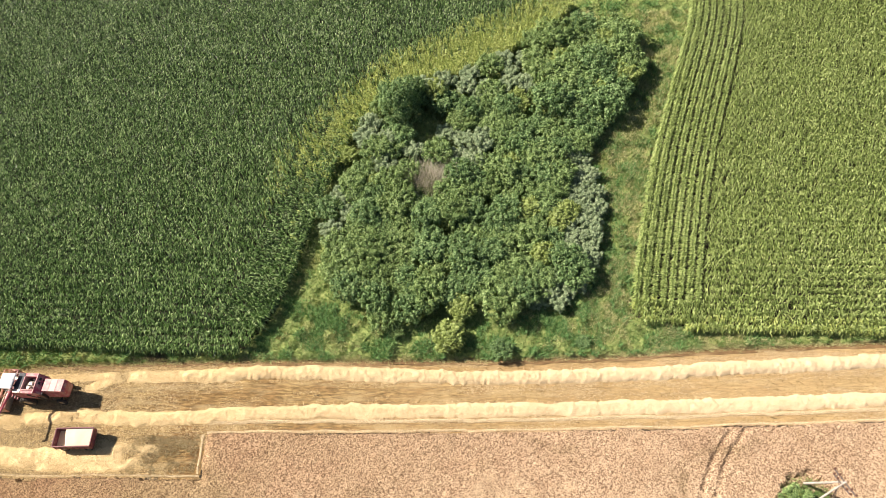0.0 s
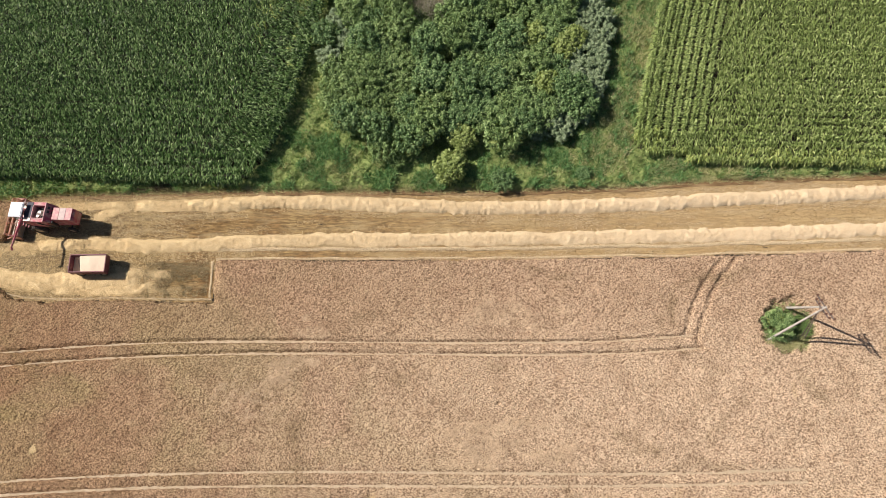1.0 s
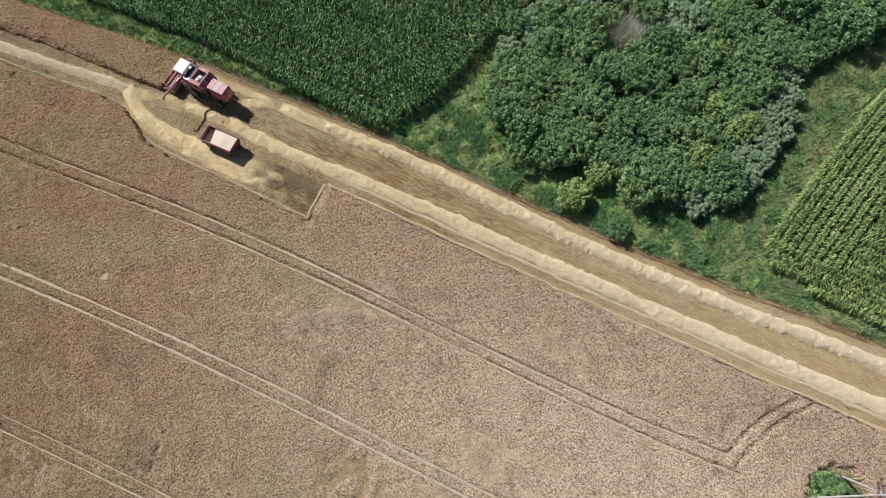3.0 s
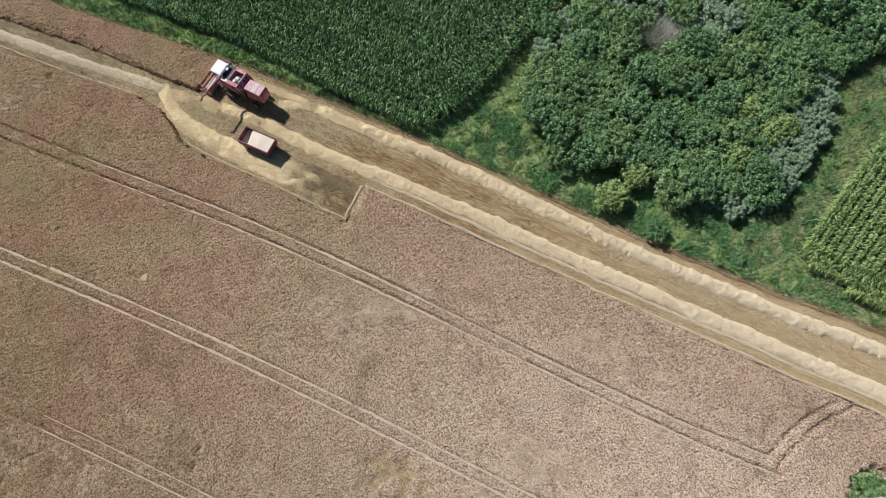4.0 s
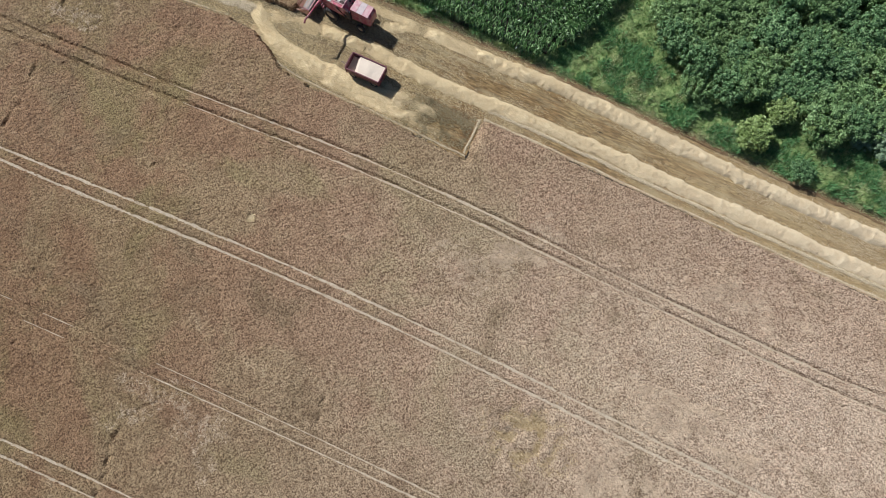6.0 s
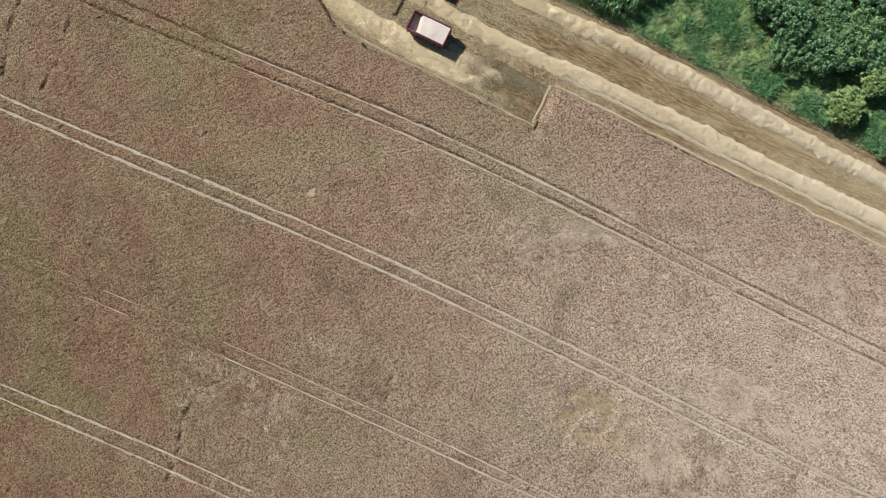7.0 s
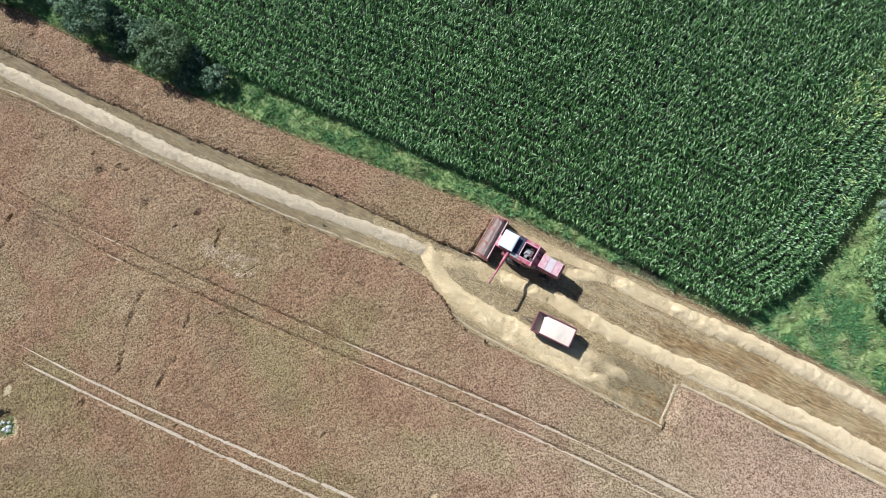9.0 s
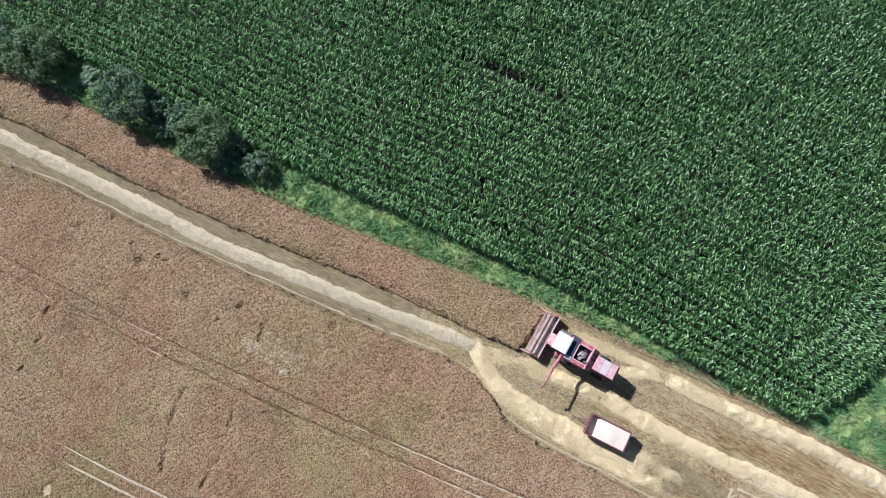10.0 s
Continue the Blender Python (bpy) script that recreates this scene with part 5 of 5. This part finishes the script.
# tank floor and walls round the open engine bay
bm = bmesh.new()
block(bm, -0.55, 1.55, -0.66, 0.66, 1.75, 1.95, 0.0)
part("bay_floor", bm, DARK, combine, "grimy dark bay floor")
bm = bmesh.new()
block(bm, -0.62, -0.5, -1.08, 1.08, 2.0, 2.85)
block(bm, 0.72, 0.82, -0.7, 0.7, 1.95, 2.82)
for s in (-1, 1):
    block(bm, -0.5, 0.72, s * 0.74 - 0.05, s * 0.74 + 0.05, 2.0, 2.85)
part("bay_frame", bm, PINK, combine, "sun-bleached red frame round the open engine bay")
# dark sheet added across the grain tank's open top
bm = block(bmesh.new(), 0.83, 1.5, -1.04, 0.67, 2.76, 2.79, 0.0)
for k in range(6):
    block(bm, 0.86, 1.48, -1.0 + 0.3 * k, -0.96 + 0.3 * k, 2.79, 2.815, 0.0)
part("tank_screen", bm, SLATE, combine, "dark slate sheet across the open grain tank")
bm = block(bmesh.new(), 0.8, 1.56, 0.68, 1.06, 2.755, 2.8)
part("tank_lid", bm, GREYM, combine, "pale dusty steel tank lid")
# engine
engine = new("engine")
engine.parent = combine
part("engine_block", block(block(bmesh.new(), -0.3, 0.5, -0.35, 0.25, 1.96, 2.4, 0.05), -0.1, 0.35, -0.2, 0.12, 2.4, 2.58, 0.04), GREYM, engine, "oily grey engine block")
part("air_filter", rod(bmesh.new(), (0.2, 0.42, 2.0), (0.2, 0.42, 2.65), 0.16, None, 14), GREYM, engine, "round steel air filter")
part("belt_pulley", rod(rod(bmesh.new(), (-0.1, -0.52, 2.3), (-0.1, -0.42, 2.3), 0.22, None, 16), (0.4, -0.52, 2.25), (0.4, -0.42, 2.25), 0.13, None, 14), DARK, engine)
bm = rod(bmesh.new(), (-0.2, 0.1, 2.5), (0.1, 0.35, 2.6), 0.06)
rod(bm, (0.3, -0.1, 2.55), (0.45, 0.3, 2.5), 0.05)
rod(bm, (-0.25, -0.25, 2.45), (0.3, -0.3, 2.5), 0.04)
part("intake_pipe", bm, GREYM, engine, "pale hoses and pipes")
part("exhaust", rod(rod(bmesh.new(), (-0.35, 0.5, 2.1), (-0.35, 0.5, 3.1), 0.07), (-0.35, 0.5, 2.4), (-0.35, 0.5, 2.85), 0.12), STEEL, engine, "rusty upright exhaust")
# sloping rear wall with vents, straw hood with three bleached roof panels
bm = prism(bmesh.new(), [(-0.62, 2.8), (-0.62, 1.6), (-1.25, 1.6), (-1.25, 2.2)], -1.0, 1.0)
slope = part("rear_slope", bm, RED, combine)
for sx in (0, 1):
    for sy in (-1, 1):
        bm = block(bmesh.new(), -0.12, 0.12, -0.14, 0.14, 0.0, 0.03, 0.01, pose(-0.81 - 0.28 * sx, 0.22 * sy - 0.3, 2.63 - 0.27 * sx, 0, 0, 0) @ pose(0, 0, 0, 0, -43.6, 0))
        part("vent", bm, DARK, slope, "small dark vent")
bm = prism(bmesh.new(), [(-1.25, 1.2), (-1.25, 2.42), (-3.25, 2.42), (-3.45, 2.2), (-3.4, 1.0), (-2.4, 0.8)], -0.64, 0.64)
hood = part("straw_hood", bm, RED, combine)
for k, m in enumerate((RED, GREYM, PINK)):
    x1 = -1.2 - 0.69 * k
    part("roof_panel", block(bmesh.new(), x1 - 0.67, x1, -0.66, 0.66, 2.424, 2.46, 0.012), (PINK, material("pale dusty panel %d" % k, [(0.3, (0.5, 0.38, 0.36)), (0.7, (0.6, 0.48, 0.45))], scale=4.0, rough=0.6), PINK)[k], hood, ("bleached red roof panel", "pale dusty roof panel", "bleached red roof panel")[k])
part("rear_lamp", block(block(bmesh.new(), -3.47, -3.42, -0.6, -0.48, 1.9, 2.02, 0.01), -3.47, -3.42, 0.48, 0.6, 1.9, 2.02, 0.01), RUSTRED, hood)
# cab
cab = new("cab")
cab.parent = combine
part("cab_floor", block(bmesh.new(), 1.6, 2.85, -0.75, 0.75, 1.7, 1.78), RED, cab)
for x in (1.64, 2.75):
    for y in (-0.7, 0.7):
        part("cab_post", block(bmesh.new(), x - 0.03, x + 0.03, y - 0.03, y + 0.03, 1.78, 3.12, 0.0), RED, cab)
bm = block(bmesh.new(), 2.76, 2.775, -0.66, 0.66, 1.85, 3.1, 0.0)
for s in (-1, 1):
    block(bm, 1.68, 2.7, s * 0.72 - 0.006, s * 0.72 + 0.006, 2.2, 3.1, 0.0)
part("cab_window", bm, GLASS, cab, "clear cab window glass")
part("steering_column", rod(rod(bmesh.new(), (2.35, 0, 1.78), (2.25, 0, 2.45), 0.04), (2.24, 0, 2.45), (2.22, 0, 2.48), 0.2, None, 14), DARK, cab)
part("driver_seat", block(block(bmesh.new(), 1.75, 2.1, -0.25, 0.25, 2.0, 2.15, 0.05), 1.7, 1.8, -0.25, 0.25, 2.1, 2.6, 0.04), DARK, cab, "empty black driver's seat")
bm = block(bmesh.new(), 1.5, 2.95, -0.82, 0.82, 3.12, 3.26, 0.06)
block(bm, 1.62, 2.8, -0.68, 0.68, 3.26, 3.3, 0.02)
part("cab_roof", bm, WHITE, cab, "white painted cab roof")
bm = bmesh.new()
for k in range(5):
    block(bm, 1.7 + 0.12 * k, 1.78 + 0.12 * k, 0.82, 1.2, 0.55 + 0.28 * k, 0.58 + 0.28 * k, 0.0)
rod(bm, (1.66, 1.2, 0.5), (2.3, 1.2, 2.3), 0.02)
rod(bm, (1.66, 0.82, 0.5), (2.3, 0.82, 2.3), 0.02)
part("ladder", bm, RED, combine)
bm = block(bmesh.new(), 1.7, 2.7, -1.15, -0.78, 1.66, 1.7, 0.0)
for x in (1.7, 2.2, 2.7):
    rod(bm, (x, -1.13, 1.7), (x, -1.13, 2.4), 0.018)
rod(bm, (1.7, -1.13, 2.4), (2.7, -1.13, 2.4), 0.018)
part("side_platform", bm, GREYM, combine, "steel side platform with handrail")
bm = block(bmesh.new(), -1.3, -0.75, 0.72, 1.0, 1.0, 2.3, 0.03)
rod(bm, (-0.9, 0.95, 1.0), (0.1, 1.12, 2.5), 0.1)
part("elevator", bm, DARK, combine, "dark grain elevator on the flank")
# unloading auger, swung out
bm = rod(bmesh.new(), (1.75, 0.55, 1.9), (1.75, 1.0, 2.75), 0.15, 0.14, 12)
rod(bm, (1.75, 1.0, 2.75), (1.83, 2.3, 2.87), 0.16, 0.14, 14)
rod(bm, (1.83, 2.3, 2.87), (1.9, 4.1, 3.0), 0.1, 0.09, 14)
rod(bm, (1.9, 4.05, 3.02), (1.9, 4.25, 2.75), 0.1, 0.11, 12)
part("unloading_auger", bm, RED, combine, "faded red unloading auger swung out sideways", True)
part("auger_stay", rod(bmesh.new(), (0.9, 1.0, 2.8), (1.8, 2.2, 2.9), 0.02), DARK, combine)
# feeder house and header
bm = prism(bmesh.new(), [(1.6, 0.9), (1.9, 1.6), (3.3, 0.95), (3.3, 0.35)], -0.55, 0.55)
part("feeder_house", bm, RED, combine)
header = new("header")
header.parent = combine
W = 2.12
bm = prism(bmesh.new(), [(3.2, 0.2), (3.2, 1.05), (3.28, 1.05), (3.32, 0.42), (3.6, 0.22), (4.35, 0.16), (4.35, 0.12), (3.5, 0.12)], -W, W)
part("header_trough", bm, GREYM, header, "pale worn steel header trough")
part("header_beam", rod(bmesh.new(), (3.24, -W, 1.06), (3.24, W, 1.06), 0.07, None, 8), PINK, header)
bm = rod(bmesh.new(), (3.65, -W, 0.5), (3.65, W, 0.5), 0.15, None, 12)
for s in (-1, 1):
    for k in range(34):
        y = s * (0.3 + 0.052 * k)
        a = k * 0.55 * s
        rod(bm, (3.65, y, 0.5), (3.65 + 0.28 * math.cos(a), y + 0.03, 0.5 + 0.28 * math.sin(a)), 0.03, 0.03, 4)
part("intake_auger", bm, GREYM, header, "worn steel intake auger with flights")
for s in (-1, 1):
    bm = prism(bmesh.new(), [(3.15, 0.12), (3.15, 1.08), (3.9, 0.9), (4.6, 0.35), (5.0, 0.14)], s * W - 0.04, s * W + 0.04)
    part("crop_divider", bm, RUSTRED, header)
bm = block(bmesh.new(), 4.34, 4.42, -W, W, 0.13, 0.18, 0.0)
for k in range(40):
    y = -W + 0.053 + 2 * W * k / 40
    bm2 = [bm.verts.new(c) for c in ((4.4, y - 0.03, 0.15), (4.4, y + 0.03, 0.15), (4.52, y, 0.15))]
    bm.faces.new(bm2)
part("knife_bar", bm, GREYM, header)
reel = new("reel")
reel.parent = combine
rc, rr = Vector((4.15, 0, 0.98)), 0.5
part("reel_shaft", rod(bmesh.new(), (rc.x, -W + 0.08, rc.z), (rc.x, W - 0.08, rc.z), 0.05, None, 8), RUSTRED, reel)
for k in range(6):
    a = k * math.pi / 3 + 0.25
    bx, bz = rc.x + rr * math.cos(a), rc.z + rr * math.sin(a)
    bm = rod(bmesh.new(), (bx, -W + 0.1, bz), (bx, W - 0.1, bz), 0.035, None, 6)
    for j in range(20):
        y = -W + 0.2 + j * (2 * W - 0.4) / 19
        rod(bm, (bx, y, bz), (bx - 0.05, y, bz - 0.24), 0.012, None, 4)
    part("reel_bat", bm, RUSTRED, reel, "orange-red reel bat with steel tines")
for y in (-W + 0.12, -0.7, 0.7, W - 0.12):
    bm = bmesh.new()
    for k in range(6):
        a = k * math.pi / 3 + 0.25
        b = a + math.pi / 3
        rod(bm, (rc.x, y, rc.z), (rc.x + rr * math.cos(a), y, rc.z + rr * math.sin(a)), 0.025, None, 5)
        rod(bm, (rc.x + rr * math.cos(a), y, rc.z + rr * math.sin(a)), (rc.x + rr * math.cos(b), y, rc.z + rr * math.sin(b)), 0.02, None, 5)
    part("reel_spider", bm, RUSTRED, reel)
for s in (-1, 1):
    part("reel_arm", block(bmesh.new(), 3.2, 4.2, s * (W - 0.02) - 0.03, s * (W - 0.02) + 0.03, 1.0, 1.1, 0.01), RED, reel)
for s in (-1, 1):
    wheel(combine, 1.1, s * 1.12, 0.82, 0.48, 18, 0.3)
    wheel(combine, -2.3, s * 0.95, 0.5, 0.3, 14, 0.3)
part("front_axle", rod(bmesh.new(), (1.1, -1.0, 0.74), (1.1, 1.0, 0.74), 0.12), DARK, combine)
part("rear_axle", rod(bmesh.new(), (-2.3, -0.9, 0.45), (-2.3, 0.9, 0.45), 0.08), DARK, combine)
part("axle_strut", rod(bmesh.new(), (-2.3, 0, 0.4), (-2.3, 0, 1.0), 0.1), DARK, combine)
header.location.z, reel.location.z = -0.22, -0.12
combine.matrix_basis = pose(-45.0, 26.05, 0.34, 0, 0, 177.0) @ Matrix.Diagonal((1, 1, 1.08, 1))

# trailer: body from local x -1.9 to 1.9
trailer = new("grain_trailer")
tagged(trailer, "dark red two-axle farm trailer loaded with grain", "trailer")
L, B, Z0, Z1 = 1.9, 0.92, 0.98, 1.78
part("floor", block(bmesh.new(), -L, L, -B, B, Z0 - 0.08, Z0, 0.0), MAROON, trailer)
for s in (-1, 1):
    bm = block(bmesh.new(), -L, L, s * B - 0.03, s * B + 0.03, Z0 - 0.05, Z1, 0.012)
    for k in range(7):
        x = -L + 0.12 + k * (2 * L - 0.24) / 6
        block(bm, x - 0.04, x + 0.04, s * (B + 0.05) - 0.03, s * (B + 0.05) + 0.03, Z0 - 0.08, Z1 - 0.02, 0.01)
    block(bm, -L, L, s * (B + 0.01) - 0.05, s * (B + 0.01) + 0.05, Z1 - 0.04, Z1 + 0.02, 0.012)
    part("side_board", bm, MAROON, trailer, "dark red ribbed steel side board")
    bm = block(bmesh.new(), s * L - 0.03, s * L + 0.03, -B + 0.035, B - 0.035, Z0 - 0.05, Z1, 0.012)
    block(bm, s * L - 0.05, s * L + 0.05, -B + 0.06, B - 0.06, Z1 - 0.04, Z1 + 0.025, 0.012)
    for k in range(3):
        block(bm, s * (L + 0.05) - 0.03, s * (L + 0.05) + 0.03, -0.6 + 0.6 * k - 0.04, -0.6 + 0.6 * k + 0.04, Z0 - 0.08, Z1 - 0.03, 0.01)
    part("end_board", bm, MAROON, trailer, "dark red ribbed steel end board")
bm = bmesh.new()
for s in (-1, 1):
    block(bm, -L + 0.1, L - 0.1, s * 0.42 - 0.05, s * 0.42 + 0.05, 0.72, 0.9, 0.01)
for k in range(4):
    block(bm, -1.6 + k, -1.52 + k, -0.42, 0.42, 0.76, 0.86, 0.0)
part("chassis", bm, DARK, trailer, "dark steel chassis rails")
bm = rod(bmesh.new(), (-1.5, -0.35, 0.6), (-2.9, 0, 0.5), 0.04)
rod(bm, (-1.5, 0.35, 0.6), (-2.9, 0, 0.5), 0.04)
rod(bm, (-2.88, 0, 0.5), (-3.1, 0, 0.5), 0.035)
part("drawbar", bm, STEEL, trailer, "rusty steel drawbar")
for x in (-1.2, 1.2):
    part("axle", rod(bmesh.new(), (x, -0.75, 0.45), (x, 0.75, 0.45), 0.05), DARK, trailer)
    part("leaf_spring", block(bmesh.new(), x - 0.35, x + 0.35, -0.46, -0.4, 0.5, 0.7, 0.02), DARK, trailer)
    for s in (-1, 1):
        wheel(trailer, x, s * 0.78, 0.43, 0.24, 0)
trailer.matrix_basis = pose(-39.9, 20.88, 0.05, 0, 0, 0.5)
# heaped grain
gxx, gyy = np.meshgrid(np.linspace(-L + 0.05, L - 0.05, 60), np.linspace(-B + 0.04, B - 0.04, 30))
gz = Z0 + np.clip((gxx + L - 0.72 + 0.22 * gyy) * 1.8, 0.0, 0.7) - 0.06 * np.abs(gyy / B) ** 2 + 0.03 * rough2(gxx, gyy, 0.5)
gz = np.minimum(gz + 0.1 * np.exp(-((gxx - 0.4) ** 2 + gyy ** 2) / 0.5), Z1 + 0.05)
gz = np.maximum(gz, Z0 + 0.02)
ii = np.arange(gxx.size).reshape(gxx.shape)
top_f = np.stack([ii[:-1, :-1], ii[:-1, 1:], ii[1:, 1:], ii[1:, :-1]], -1).reshape(-1, 4)
grain = raw("wheat_grain", np.stack([gxx, gyy, gz], -1).reshape(-1, 3), top_f, GRAIN, smooth=True)
grain.matrix_basis = pose(-39.9, 20.88, 0.05, 0, 0, 0.5)
tagged(grain, "pale tan wheat grain heaped in the trailer", "grain")
